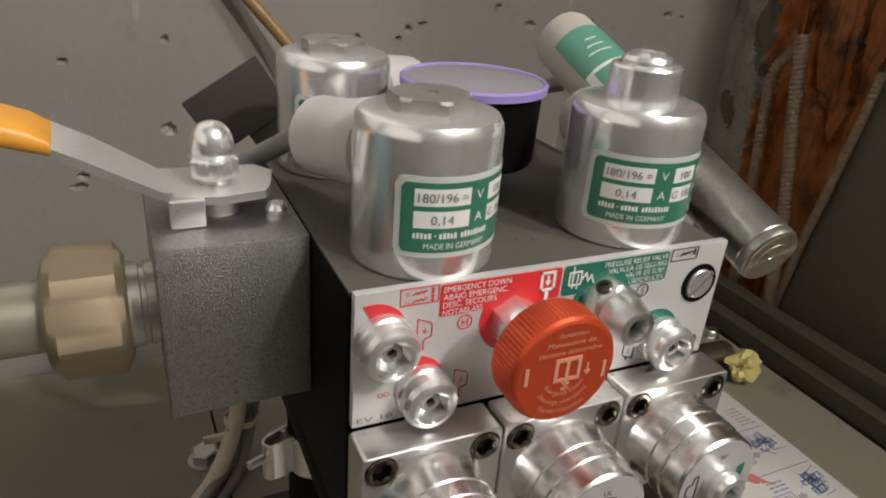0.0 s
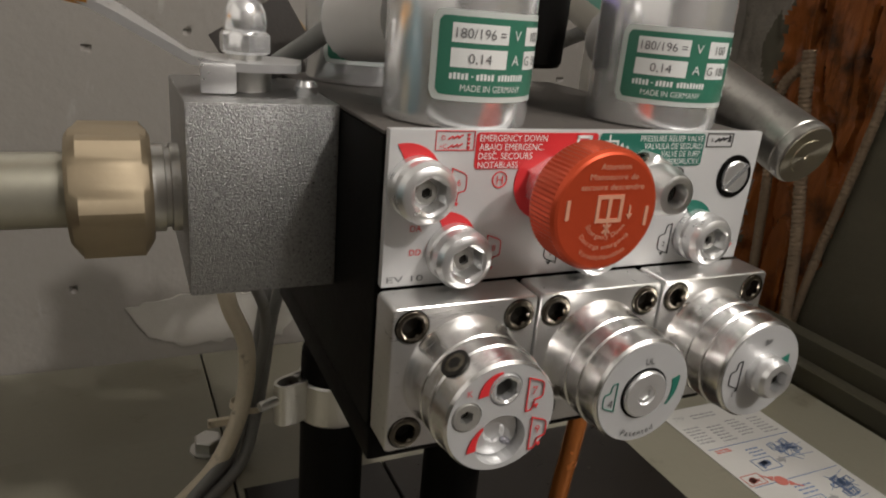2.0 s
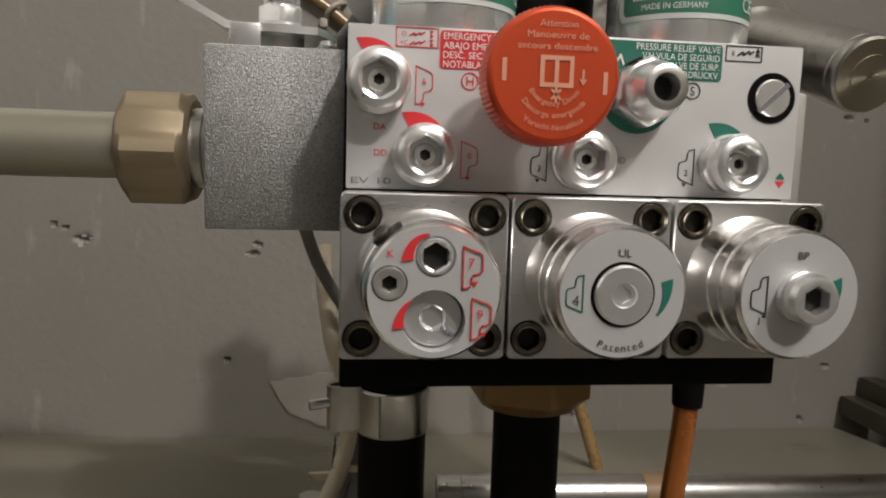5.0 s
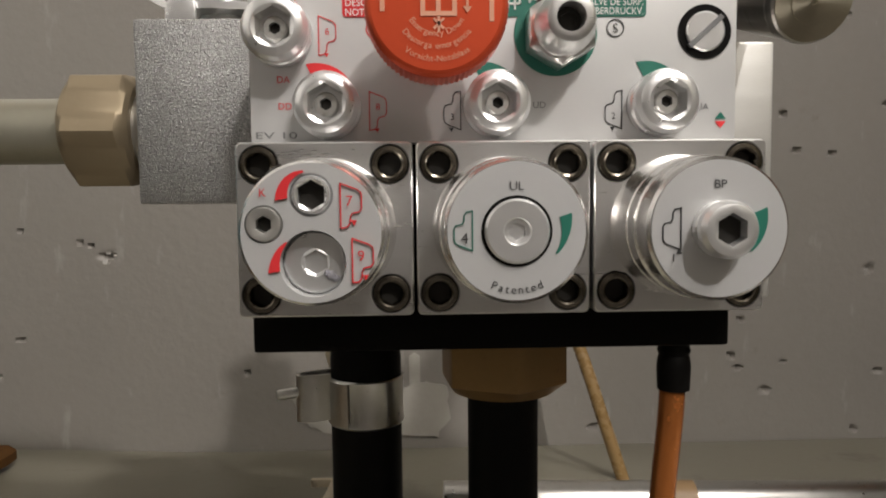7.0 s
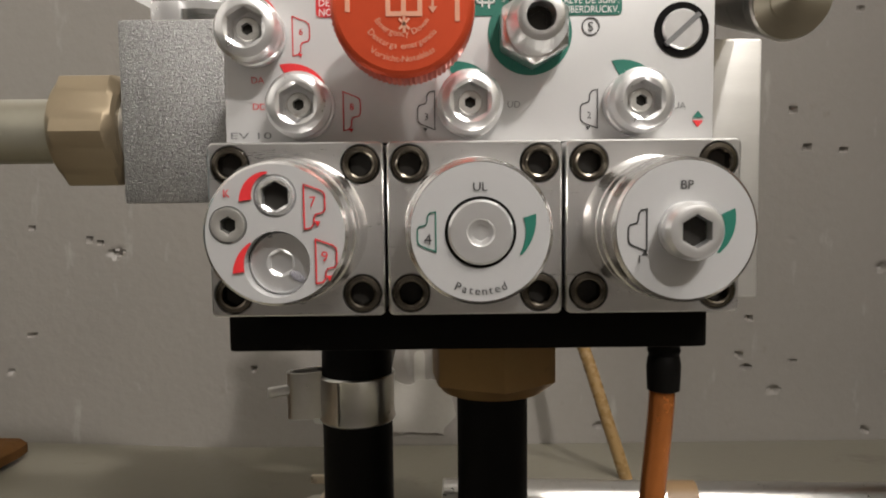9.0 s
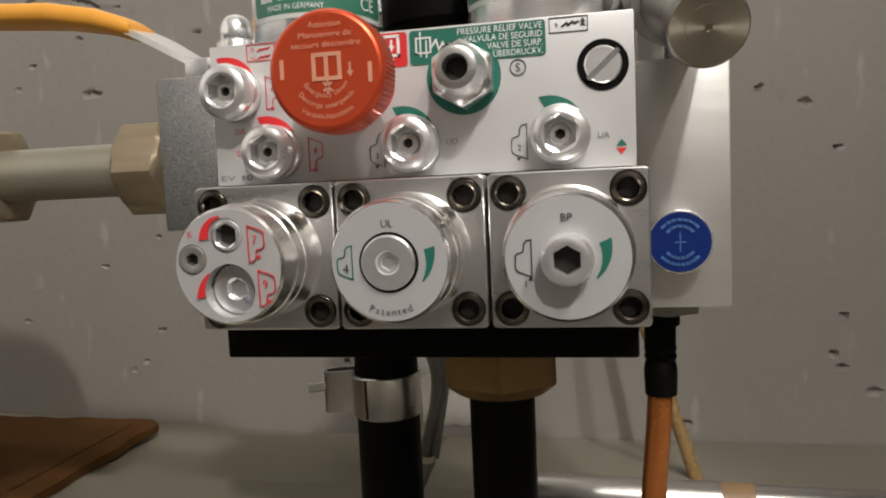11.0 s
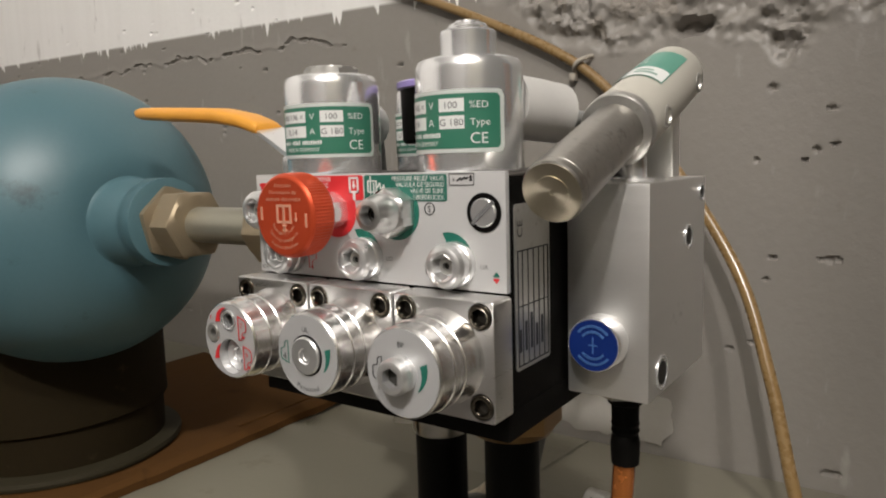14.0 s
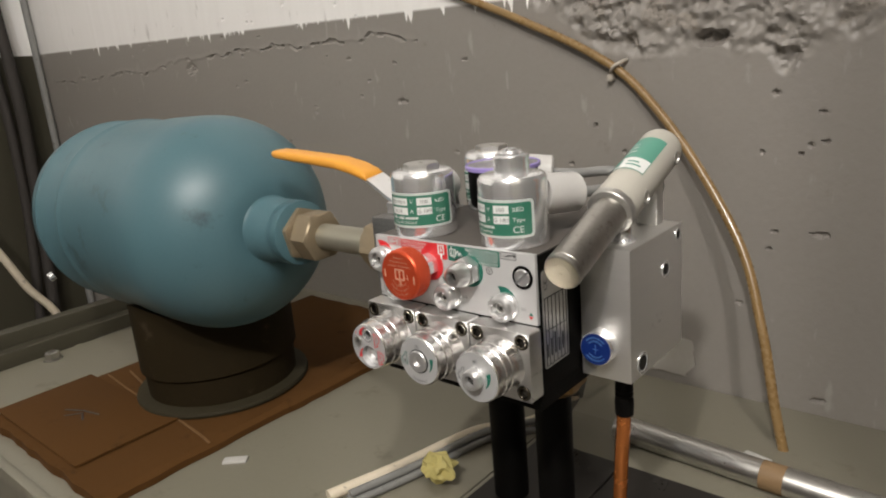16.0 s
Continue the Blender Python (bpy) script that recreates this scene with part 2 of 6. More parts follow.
def wall_paint():
    """Grey oil paint below, dripping white above, with thin scratches."""
    m = mat("grey_wall_paint", (0.262, 0.243, 0.219), 0.46, 0.0, 0.10, 9, 150, 0.45, (0.20, 0.18, 0.16), 0.0, bump_scale=0.001)
    nt = m.node_tree
    N, L = nt.nodes, nt.links
    b = N["Principled BSDF"]
    old = b.inputs["Base Color"].links[0].from_socket
    tc = N.new("ShaderNodeTexCoord")
    sep = N.new("ShaderNodeSeparateXYZ")
    L.new(tc.outputs["Object"], sep.inputs[0])
    mp = N.new("ShaderNodeMapping")
    mp.inputs["Scale"].default_value = (60, 1, 1.2)
    L.new(tc.outputs["Object"], mp.inputs[0])
    drip = N.new("ShaderNodeTexNoise")
    drip.inputs["Scale"].default_value, drip.inputs["Detail"].default_value = 1.0, 3
    L.new(mp.outputs[0], drip.inputs["Vector"])
    # boundary height: 0.495 - 0.026 x, with drips
    a = N.new("ShaderNodeMath")
    a.operation = "MULTIPLY_ADD"
    a.inputs[1].default_value, a.inputs[2].default_value = 0.024, -0.495
    L.new(sep.outputs[0], a.inputs[0])
    z = N.new("ShaderNodeMath")
    L.new(sep.outputs[2], z.inputs[0])
    L.new(a.outputs[0], z.inputs[1])
    d = N.new("ShaderNodeMapRange")
    d.inputs[1].default_value, d.inputs[2].default_value = 0.58, 0.78
    d.inputs[3].default_value, d.inputs[4].default_value = 0.0, 0.03
    L.new(drip.outputs[0], d.inputs[0])
    z2 = N.new("ShaderNodeMath")
    L.new(z.outputs[0], z2.inputs[0])
    L.new(d.outputs[0], z2.inputs[1])
    edge = N.new("ShaderNodeMapRange")
    edge.inputs[1].default_value, edge.inputs[2].default_value = 0.0, 0.004
    L.new(z2.outputs[0], edge.inputs[0])
    # streaks in the white
    st = N.new("ShaderNodeMix")
    st.data_type = "RGBA"
    st.inputs[6].default_value, st.inputs[7].default_value = (0.84, 0.825, 0.80, 1), (0.92, 0.91, 0.89, 1)
    L.new(drip.outputs[0], st.inputs[0])
    # the white ends where the plaster is broken off
    lim = N.new("ShaderNodeMapRange")
    lim.inputs[1].default_value, lim.inputs[2].default_value = 0.115, 0.085
    L.new(sep.outputs[0], lim.inputs[0])
    mul = N.new("ShaderNodeMath")
    mul.operation = "MULTIPLY"
    L.new(edge.outputs[0], mul.inputs[0])
    L.new(lim.outputs[0], mul.inputs[1])
    mx = N.new("ShaderNodeMix")
    mx.data_type = "RGBA"
    L.new(mul.outputs[0], mx.inputs[0])
    L.new(old, mx.inputs[6])
    L.new(st.outputs[2], mx.inputs[7])
    # pale splashes and scratches
    sp = N.new("ShaderNodeTexNoise")
    sp.inputs["Scale"].default_value, sp.inputs["Detail"].default_value = 22, 6
    mp2 = N.new("ShaderNodeMapping")
    mp2.inputs["Scale"].default_value = (2.2, 1, 0.7)
    L.new(tc.outputs["Object"], mp2.inputs[0])
    L.new(mp2.outputs[0], sp.inputs["Vector"])
    rs = N.new("ShaderNodeMapRange")
    rs.inputs[1].default_value, rs.inputs[2].default_value, rs.inputs[4].default_value = 0.66, 0.74, 0.45
    L.new(sp.outputs[0], rs.inputs[0])
    m2 = N.new("ShaderNodeMix")
    m2.data_type = "RGBA"
    m2.inputs[7].default_value = (0.42, 0.40, 0.37, 1)
    L.new(rs.outputs[0], m2.inputs[0])
    L.new(mx.outputs[2], m2.inputs[6])
    L.new(m2.outputs[2], b.inputs["Base Color"])
    return m


WALL = wall_paint()


# ---- building helpers ----
def link(name, bm, material, smooth=28):
    bmesh.ops.recalc_face_normals(bm, faces=bm.faces)
    me = bpy.data.meshes.new(name)
    bm.to_mesh(me)
    bm.free()
    for m in (material if isinstance(material, (list, tuple)) else [material]):
        me.materials.append(m)
    if smooth:
        me.polygons.foreach_set("use_smooth", [True] * len(me.polygons))
        me.set_sharp_from_angle(angle=radians(smooth))
    return me


def part(name, bm, material, parent, label="", smooth=28):
    ob = new(name, bm if isinstance(bm, bpy.types.Mesh) else link(name, bm, material, smooth))
    ob.parent = parent
    if parent.type == "EMPTY":
        ob.matrix_parent_inverse = Matrix.Translation(-Vector(parent.location))
    return tagged(ob, label, kind="stuff" if name.endswith("print") else "")


def thing(name, at, label, category, group="", kind=""):
    ob = new(name)
    ob.empty_display_size = 0.02
    ob.location = at
    return tagged(ob, label, category, group, kind)


def lone(name, bm, material, label, category, group="", kind="", smooth=40):
    return tagged(new(name, link(name, bm, material, smooth)), label, category, group, kind)


def box(bm, x0, x1, y0, y1, z0, z1, bevel=0.0, m=None, seg=2):
    t = bmesh.new()
    bmesh.ops.create_cube(t, size=1)
    bmesh.ops.transform(t, matrix=Matrix.LocRotScale(((x0 + x1) / 2, (y0 + y1) / 2, (z0 + z1) / 2), None, (x1 - x0, y1 - y0, z1 - z0)), verts=t.verts)
    if bevel:
        bmesh.ops.bevel(t, geom=t.edges, offset=bevel, segments=seg, affect="EDGES", profile=0.6)
    join(bm, t, m)
    return bm


def join(bm, t, m=None):
    if m is not None:
        bmesh.ops.transform(t, matrix=m, verts=t.verts)
    me = bpy.data.meshes.new("tmp")
    t.to_mesh(me)
    t.free()
    bm.from_mesh(me)
    bpy.data.meshes.remove(me)


def loft(bm, rings, m, n=32, cap0=True, cap1=True, turn=0.0):
    """Rings of (kind, radius, height) along the local z; kind c: round, h: hexagon by its half width across flats, k: knurled."""
    loops = []
    for kind, r, h in rings:
        loop = []
        for i in range(n):
            a = 2 * math.pi * i / n
            q = r
            if kind == "h":
                w = (a + math.pi / 6) % (math.pi / 3) - math.pi / 6
                q = r / math.cos(w)
            elif kind == "x":
                w = (a + math.pi / 6) % (math.pi / 3) - math.pi / 6
                q = min(r / math.cos(w), r * 1.135)
            elif kind == "k":
                q = r * (1 - 0.022 * (i % 2))
            a += turn
            loop.append(bm.verts.new(m @ Vector((q * math.cos(a), q * math.sin(a), h))))
        loops.append(loop)
    for a, b in zip(loops, loops[1:]):
        for i in range(n):
            bm.faces.new((a[i], a[(i + 1) % n], b[(i + 1) % n], b[i]))
    if cap0:
        bm.faces.new(loops[0])
    if cap1:
        bm.faces.new(loops[-1])
    return bm


def front(x, y, z):
    """Local z comes out towards -y; local x to +x, local y up."""
    return pose(x, y, z, 90, 0, 0)


def axis(a, b):
    """Local z runs from a to b."""
    d = Vector(b) - Vector(a)
    return Matrix.Translation(a) @ d.to_track_quat("Z", "Y").to_matrix().to_4x4()


def spline(points, steps=10):
    pts = [Vector(p) for p in points]
    pts = [2 * pts[0] - pts[1]] + pts + [2 * pts[-1] - pts[-2]]
    out = []
    for i in range(1, len(pts) - 2):
        a, b, c, d = pts[i - 1:i + 3]
        for k in range(steps):
            t = k / steps
            out.append(0.5 * ((2 * b) + (c - a) * t + (2 * a - 5 * b + 4 * c - d) * t * t + (3 * b - a - 3 * c + d) * t ** 3))
    out.append(pts[-2])
    return out


def tube(bm, points, r, n=14, steps=10, ridge=None):
    """A round tube along a smooth line; ridge(i): a factor on the radius."""
    line = spline(points, steps)
    up = Vector((0.13, 0.31, 0.94))
    prev = None
    for i, p in enumerate(line):
        d = (line[min(i + 1, len(line) - 1)] - line[max(i - 1, 0)]).normalized()
        u = d.cross(up).normalized()
        v = d.cross(u)
        up = u.cross(d) * (1 if u.cross(d).dot(up) > 0 else -1)
        q = r * (ridge(i) if ridge else 1)
        loop = [bm.verts.new(p + q * (math.cos(2 * math.pi * k / n) * u + math.sin(2 * math.pi * k / n) * v)) for k in range(n)]
        if prev:
            for k in range(n):
                bm.faces.new((prev[k], prev[(k + 1) % n], loop[(k + 1) % n], loop[k]))
        else:
            bm.faces.new(loop)
        prev = loop
    bm.faces.new(prev)
    return bm


TEXTS = {}


def glyphs(s):
    """A flat mesh of the words, 1 unit high, and its width."""
    if s not in TEXTS:
        cu = bpy.data.curves.new("t", "FONT")
        cu.body = s
        cu.resolution_u = 3
        ob = new("t", cu)
        me = bpy.data.meshes.new_from_object(ob.evaluated_get(bpy.context.evaluated_depsgraph_get()))
        bpy.data.objects.remove(ob)
        bpy.data.curves.remove(cu)
        xs = [v.co.x for v in me.vertices] or [0.0, 0.3]
        TEXTS[s] = (me, min(xs), max(xs))
    return TEXTS[s]


def write(bm, s, m, height, width=None, centre=True, lift=0.0003, slant=0.0, warp=None):
    """Words on the plane m; height of a capital letter; width squeezes to that width."""
    me, x0, x1 = glyphs(s)
    k = height / 0.70
    kx = width / (x1 - x0) if width else k
    t = bmesh.new()
    t.from_mesh(me)
    for v in t.verts:
        x = (v.co.x - x0) * kx - ((x1 - x0) * kx / 2 if centre else 0)
        y = v.co.y * k
        p = Vector((x + slant * y, y, lift))
        v.co = warp(p) if warp else m @ p
    join(bm, t)


def arc_write(bm, s, m, radius, mid, height, below=True, spread=1.0, lift=0.0003):
    """Words along a circle about m's origin; mid: the middle's angle in degrees."""
    widths = []
    for ch in s:
        me, x0, x1 = glyphs(ch) if ch != " " else (None, 0, 0.28)
        widths.append((x1 - x0 + 0.10) * height / 0.70 * spread)
    total = sum(widths)
    at = -total / 2
    for ch, w in zip(s, widths):
        a = (at + w / 2) / radius
        at += w
        if ch == " ":
            continue
        ang = radians(mid) + (a if below else -a)
        p = Vector((radius * math.cos(ang), radius * math.sin(ang), 0))
        rot = ang + (math.pi / 2 if below else -math.pi / 2)
        write(bm, ch, m @ Matrix.Translation(p) @ Matrix.Rotation(rot, 4, "Z"), height, centre=True, lift=lift)


def flat(bm, pts, m, lift=0.0003, low=0.0):
    """A thin plate of the outline pts (u, v), raised by lift."""
    top = [bm.verts.new(m @ Vector((u, v, lift))) for u, v in pts]
    bot = [bm.verts.new(m @ Vector((u, v, low))) for u, v in pts]
    bm.faces.new(top)
    for i in range(len(pts)):
        j = (i + 1) % len(pts)
        bm.faces.new((top[i], top[j], bot[j], bot[i]))


def rect(bm, u0, u1, v0, v1, m, lift=0.0003, r=0.0):
    if r:
        pts = []
        for cu, cv, a0 in ((u1 - r, v1 - r, 0), (u0 + r, v1 - r, 90), (u0 + r, v0 + r, 180), (u1 - r, v0 + r, 270)):
            for k in range(5):
                a = radians(a0 + 22.5 * k)
                pts.append((cu + r * math.cos(a), cv + r * math.sin(a)))
    else:
        pts = [(u0, v0), (u1, v0), (u1, v1), (u0, v1)]
    flat(bm, pts, m, lift)


def line(bm, pts, w, m, close=False, lift=0.0003):
    """Thin strokes along a polyline."""
    pts = [Vector(p) for p in pts]
    for a, b in list(zip(pts, pts[1:])) + ([(pts[-1], pts[0])] if close else []):
        d = (b - a).normalized() * w / 2
        e = Vector((-d.y, d.x))
        flat(bm, [a - d - e, b + d - e, b + d + e, a - d + e], m, lift)


def ring(bm, r0, r1, m, lift=0.0003, a0=0, a1=360, n=40, taper=None):
    """A flat ring or a crescent; taper: the share of the width left at its end."""
    if taper is not None:
        angles = [radians(a0 + (a1 - a0) * j / n) for j in range(n + 1)]
        outer = [(r0 + (r1 - r0) * (1 + (taper - 1) * j / n), a) for j, a in enumerate(angles)]
        pts = [(r * math.cos(a), r * math.sin(a)) for r, a in outer] + [(r0 * math.cos(a), r0 * math.sin(a)) for a in reversed(angles)]
        flat(bm, pts, m, lift)
        return
    for i in range(n):
        qs = []
        for j in (i, i + 1):
            a = radians(a0 + (a1 - a0) * j / n)
            w = (r1 - r0) * (1 if taper is None else 1 + (taper - 1) * j / n)
            qs.append([(r0 * math.cos(a), r0 * math.sin(a)), ((r0 + w) * math.cos(a), (r0 + w) * math.sin(a))])
        flat(bm, [qs[0][0], qs[0][1], qs[1][1], qs[1][0]], m, lift)


def house(u, v, w, h, flip=False, up=False):
    """The stepped outline of the travel diagrams, in u, v."""
    shape = [(0, 1), (0.80, 0.86), (0.96, 0.80), (1, 0.72), (1, 0.44), (0.90, 0.37), (0.55, 0.33), (0.47, 0.26), (0.45, 0.12), (0.32, 0.03), (0, 0)]
    if up:
        shape = [(x, 1 - y) for x, y in shape]
    return [(u + (1 - x if flip else x) * w, v + y * h) for x, y in shape]



# ---- the room ----
WALL_Y, WALL_X, LEFT_X, FRONT_Y, CEIL_Z, FLOOR_Z = 0.47, 0.62, -1.85, -2.8, 2.35, -0.62
SIDE_X, PIER_Y = 1.55, -0.12
rng = random.Random(4)
PITS = [(0.219, 0.205, 0.010, 0.0035), (0.215, 0.341, 0.006, 0.003), (0.226, 0.002, 0.009, 0.004), (-0.096, 0.169, 0.006, 0.003),
        (-0.091, 0.178, 0.005, 0.003), (-0.253, 0.18, 0.007, 0.006), (-0.278, 0.194, 0.004, 0.003), (-0.296, 0.289, 0.004, 0.003),
        (0.432, 0.403, 0.006, 0.004), (0.519, 0.322, 0.005, 0.004), (0.504, 0.158, 0.004, 0.006), (0.134, 0.111, 0.005, 0.003),
        (0.340, 0.311, 0.006, 0.004), (0.299, 0.326, 0.004, 0.004), (0.205, 0.305, 0.004, 0.004), (-0.018, 0.217, 0.006, 0.005),
        (0.492, -0.006, 0.004, 0.004), (0.40, 0.036, 0.006, 0.005), (-0.404, 0.37, 0.012, 0.005), (0.167, 0.362, 0.005, 0.004),
        (-1.02, 0.455, 0.022, 0.012), (-0.055, 0.012, 0.006, 0.004), (0.049, 0.001, 0.007, 0.004)]
for _ in range(70):
    PITS.append((rng.uniform(-1.3, 0.6), rng.uniform(0.02, 0.47), rng.uniform(0.0020, 0.0046), rng.uniform(0.0018, 0.0036)))


for _ in range(30):
    PITS.append((rng.uniform(-1.3, 0.0), rng.uniform(0.50, 0.57), rng.uniform(0.0022, 0.0040), rng.uniform(0.0018, 0.0036)))


def back_depth(x, z):
    """How far the wall's face lies behind its plane: pits, the ragged ledge and the broken concrete."""
    d = 0.0012 * noise.noise(Vector((x * 6, 0.3, z * 6)))
    for px, pz, rx, rz in PITS:
        if abs(x - px) < 2 * rx and abs(z - pz) < 2 * rz:
            q = ((x - px) / rx) ** 2 + ((z - pz) / rz) ** 2 + 1.1 * noise.noise(Vector((x * 240, z * 240, px * 50)))
            if q < 1:
                d += 0.0052 * min(1, 1.2 * (1 - q))
    # ragged crack under the white paint
    if -1.75 < x < -0.36:
        zl = 0.478 + 0.006 * (x + 0.6) - 0.05 * max(0, -0.95 - x) + 0.06 * max(0, -1.25 - x) - 0.10 * max(0, x + 0.52)
        zl += 0.015 * noise.noise(Vector((x * 11, 1.7, 0))) + 0.008 * noise.noise(Vector((x * 42, 5.1, 0)))
        w = 0.0012 + 0.0040 * noise.noise(Vector((x * 26, 8.8, 0))) + 0.003 * noise.noise(Vector((x * 90, 3.8, 0)))
        if w > 0.0012 and abs(z - zl) < w:
            d += 0.0034
        elif 0 < z - zl < 0.010:
            d -= 0.0011 * (1 - (z - zl) / 0.010)
    # broken concrete
    edge = 0.400 + 0.035 * noise.noise(Vector((x * 9, 3.3, 0))) + 0.02 * noise.noise(Vector((x * 30, 7.3, 0)))
    if x < 0.02:
        edge += 0.45 * (0.02 - x)
    if x > 0.16:
        edge += 0.30 * (x - 0.16)
    s = (z - edge) / 0.016
    if s > 0 and x > -0.16:
        s = min(1, s)
        rough = noise.fractal(Vector((x * 34, 2.0, z * 34)), 0.9, 2.1, 5)
        lump = noise.noise(Vector((x * 95, 9.0, z * 95)))
        patchy = 0.50 + 0.50 * min(1, max(0, 2.4 * noise.noise(Vector((x * 13, 6.0, z * 13))) + 0.35))
        d += s * (0.0015 + patchy * (0.015 * max(-0.5, rough) + 0.007 * lump))
        hole = ((x - 0.093) / 0.024) ** 2 + ((z - 0.428) / 0.010) ** 2 + 0.9 * rough + 0.5 * lump
        if hole < 1:
            d += 0.022 * min(1, 1.2 * (1 - hole))
    return d


def sheet(bm, us, vs, place, pick=None):
    """A grid over us x vs put in space by place(u, v); pick(u, v) gives the material slot."""
    rows = [[bm.verts.new(place(u, v)) for u in us] for v in vs]
    for j in range(len(vs) - 1):
        for i in range(len(us) - 1):
            f = bm.faces.new((rows[j][i], rows[j][i + 1], rows[j + 1][i + 1], rows[j + 1][i]))
            if pick:
                f.material_index = pick((us[i] + us[i + 1]) / 2, (vs[j] + vs[j + 1]) / 2)
    return rows


def steps(a, b, d):
    n = max(1, round((b - a) / d))
    return [a + (b - a) * i / n for i in range(n + 1)]


def back_slot(x, z):
    edge = 0.405 + 0.035 * noise.noise(Vector((x * 9, 3.3, 0)))
    if x < 0.02:
        edge += 0.75 * (0.02 - x)
    if x > 0.16:
        edge += 0.30 * (x - 0.16)
    return 1 if (x > -0.12 and z > edge + 0.010 and noise.noise(Vector((x * 30, 4.4, z * 30))) > 0.22) else 0


PATCH = mat("pale_filler", (0.38, 0.36, 0.32), 0.8, 0.0, 0.10, 30, 200, 0.5)
bm = bmesh.new()
us = steps(LEFT_X, -0.75, 0.0042) + steps(-0.75, -0.18, 0.0035)[1:] + steps(-0.18, 0.36, 0.0017)[1:] + steps(0.36, WALL_X, 0.0030)[1:]
vs = [FLOOR_Z] + steps(-0.03, 0.38, 0.0019) + steps(0.38, 0.56, 0.0022)[1:] + [0.60, 1.0, CEIL_Z]
sheet(bm, us, vs, lambda x, z: Vector((x, WALL_Y + (back_depth(x, z) if -0.03 <= z <= 0.58 else 0), z)), back_slot)
box(bm, LEFT_X - 0.1, WALL_X + 0.2, WALL_Y + 0.06, WALL_Y + 0.2, FLOOR_Z, CEIL_Z)
me = link("wall_back", bm, [WALL, CONCRETE], 32)
tagged(new("wall_back", me), "grey painted concrete wall, white above, pitted and broken", "wall", kind="structure")


bm = bmesh.new()
corners = [(-0.078, 0.040), (-0.062, 0.010), (-0.030, -0.004), (0.020, -0.003), (0.066, -0.004), (0.080, 0.012), (0.076, 0.044), (0.058, 0.052), (0.030, 0.047), (-0.020, 0.052), (-0.048, 0.046)]
pts = []
for (ax, az), (bx, bz) in zip(corners, corners[1:] + corners[:1]):
    for k in range(8):
        t = k / 8
        x, z = ax + (bx - ax) * t, az + (bz - az) * t
        pts.append((x + 0.004 * noise.noise(Vector((x * 90, z * 90, 1.0))), z + 0.004 * noise.noise(Vector((x * 90, z * 90, 9.0)))))
flat(bm, pts, front(0.0, WALL_Y + 0.0005, 0.0), 0.0022)
rect(bm, 0.039, 0.050, 0.046, 0.080, front(0.0, WALL_Y + 0.0005, 0.0), 0.0018, 0.005)
lone("wall_patch", bm, PATCH, "pale rough patch of filler on the wall", "patch", kind="structure", smooth=0)


# the wall beside the tank, with the hacked-out slot
def slot_mask(y, z):
    left = 0.410 + 0.010 * z + 0.007 * noise.noise(Vector((3.0, z * 12, 0))) + 0.006 * noise.noise(Vector((3.0, z * 50, 0)))
    right = 0.306 - 0.122 * z + 0.006 * noise.noise(Vector((7.0, z * 10, 0))) + 0.006 * noise.noise(Vector((7.0, z * 45, 0)))
    return min(left - y, y - right)


def right_depth(y, z):
    m = slot_mask(y, z)
    d = 0.002 * noise.noise(Vector((1.0, y * 14, z * 14)))
    if y > 0.405:
        d += 0.006 * noise.fractal(Vector((2.0, y * 40, z * 25)), 1.0, 2.0, 3)
    if m > 0:
        d += min(1, m / 0.012) * (0.022 + 0.007 * noise.fractal(Vector((5.0, y * 40, z * 14)), 1.0, 2.0, 5))
        if abs(noise.noise(Vector((6.0, y * 26, z * 4)))) < 0.045:
            d += 0.012
        # a deep gap behind the bar along the sloping edge
        if m < 0.016 and y < 0.31:
            d += 0.016
    return d


bm = bmesh.new()
ys = [PIER_Y] + steps(0.0, 0.2, 0.006) + steps(0.2, WALL_Y + 0.02, 0.0026)[1:]
zs = [FLOOR_Z, -0.2] + steps(-0.06, 0.62, 0.005) + [0.8, CEIL_Z]
sheet(bm, ys, zs, lambda y, z: Vector((WALL_X + (right_depth(y, z) if y >= 0 and -0.06 <= z <= 0.62 else 0), y, z)),
      lambda y, z: 1 if slot_mask(y, z) > 0.002 and -0.06 < z < 0.62 and y > 0 else (2 if y > 0.408 and noise.noise(Vector((9.0, y * 25, z * 12))) > -0.25 else 0))
box(bm, WALL_X + 0.12, WALL_X + 0.25, PIER_Y, WALL_Y + 0.2, FLOOR_Z, CEIL_Z)
OLIVE = mat("grey_olive_paint", (0.105, 0.094, 0.066), 0.7, 0.0, 0.18, 10, 120, 0.5, (0.12, 0.11, 0.08), 0.05, bump_scale=0.002)
tagged(new("wall_right", link("wall_right", bm, [OLIVE, RUST, CONCRETE], 60)), "rough grey wall with a hacked-out rusty slot", "wall", kind="structure")

# lower part takes the dark rail colour, for the shade in this corner
bm = box(bmesh.new(), LEFT_X - 0.1, LEFT_X, FRONT_Y, WALL_Y, FLOOR_Z, 0.54)
box(bm, LEFT_X - 0.1, LEFT_X, FRONT_Y, WALL_Y, 0.54, CEIL_Z)
for f in bm.faces:
    f.material_index = 1 if f.calc_center_median().z > 0.541 else 0
lone("wall_left", bm, [RAIL, WALL], "side wall of the room, shade coloured into its lower part, white above", "wall", kind="structure")
bm = box(bmesh.new(), WALL_X, SIDE_X, PIER_Y - 0.12, PIER_Y - 0.001, FLOOR_Z, CEIL_Z)
lone("wall_return", bm, OLIVE, "grey wall returning beside the tank", "wall", kind="structure")
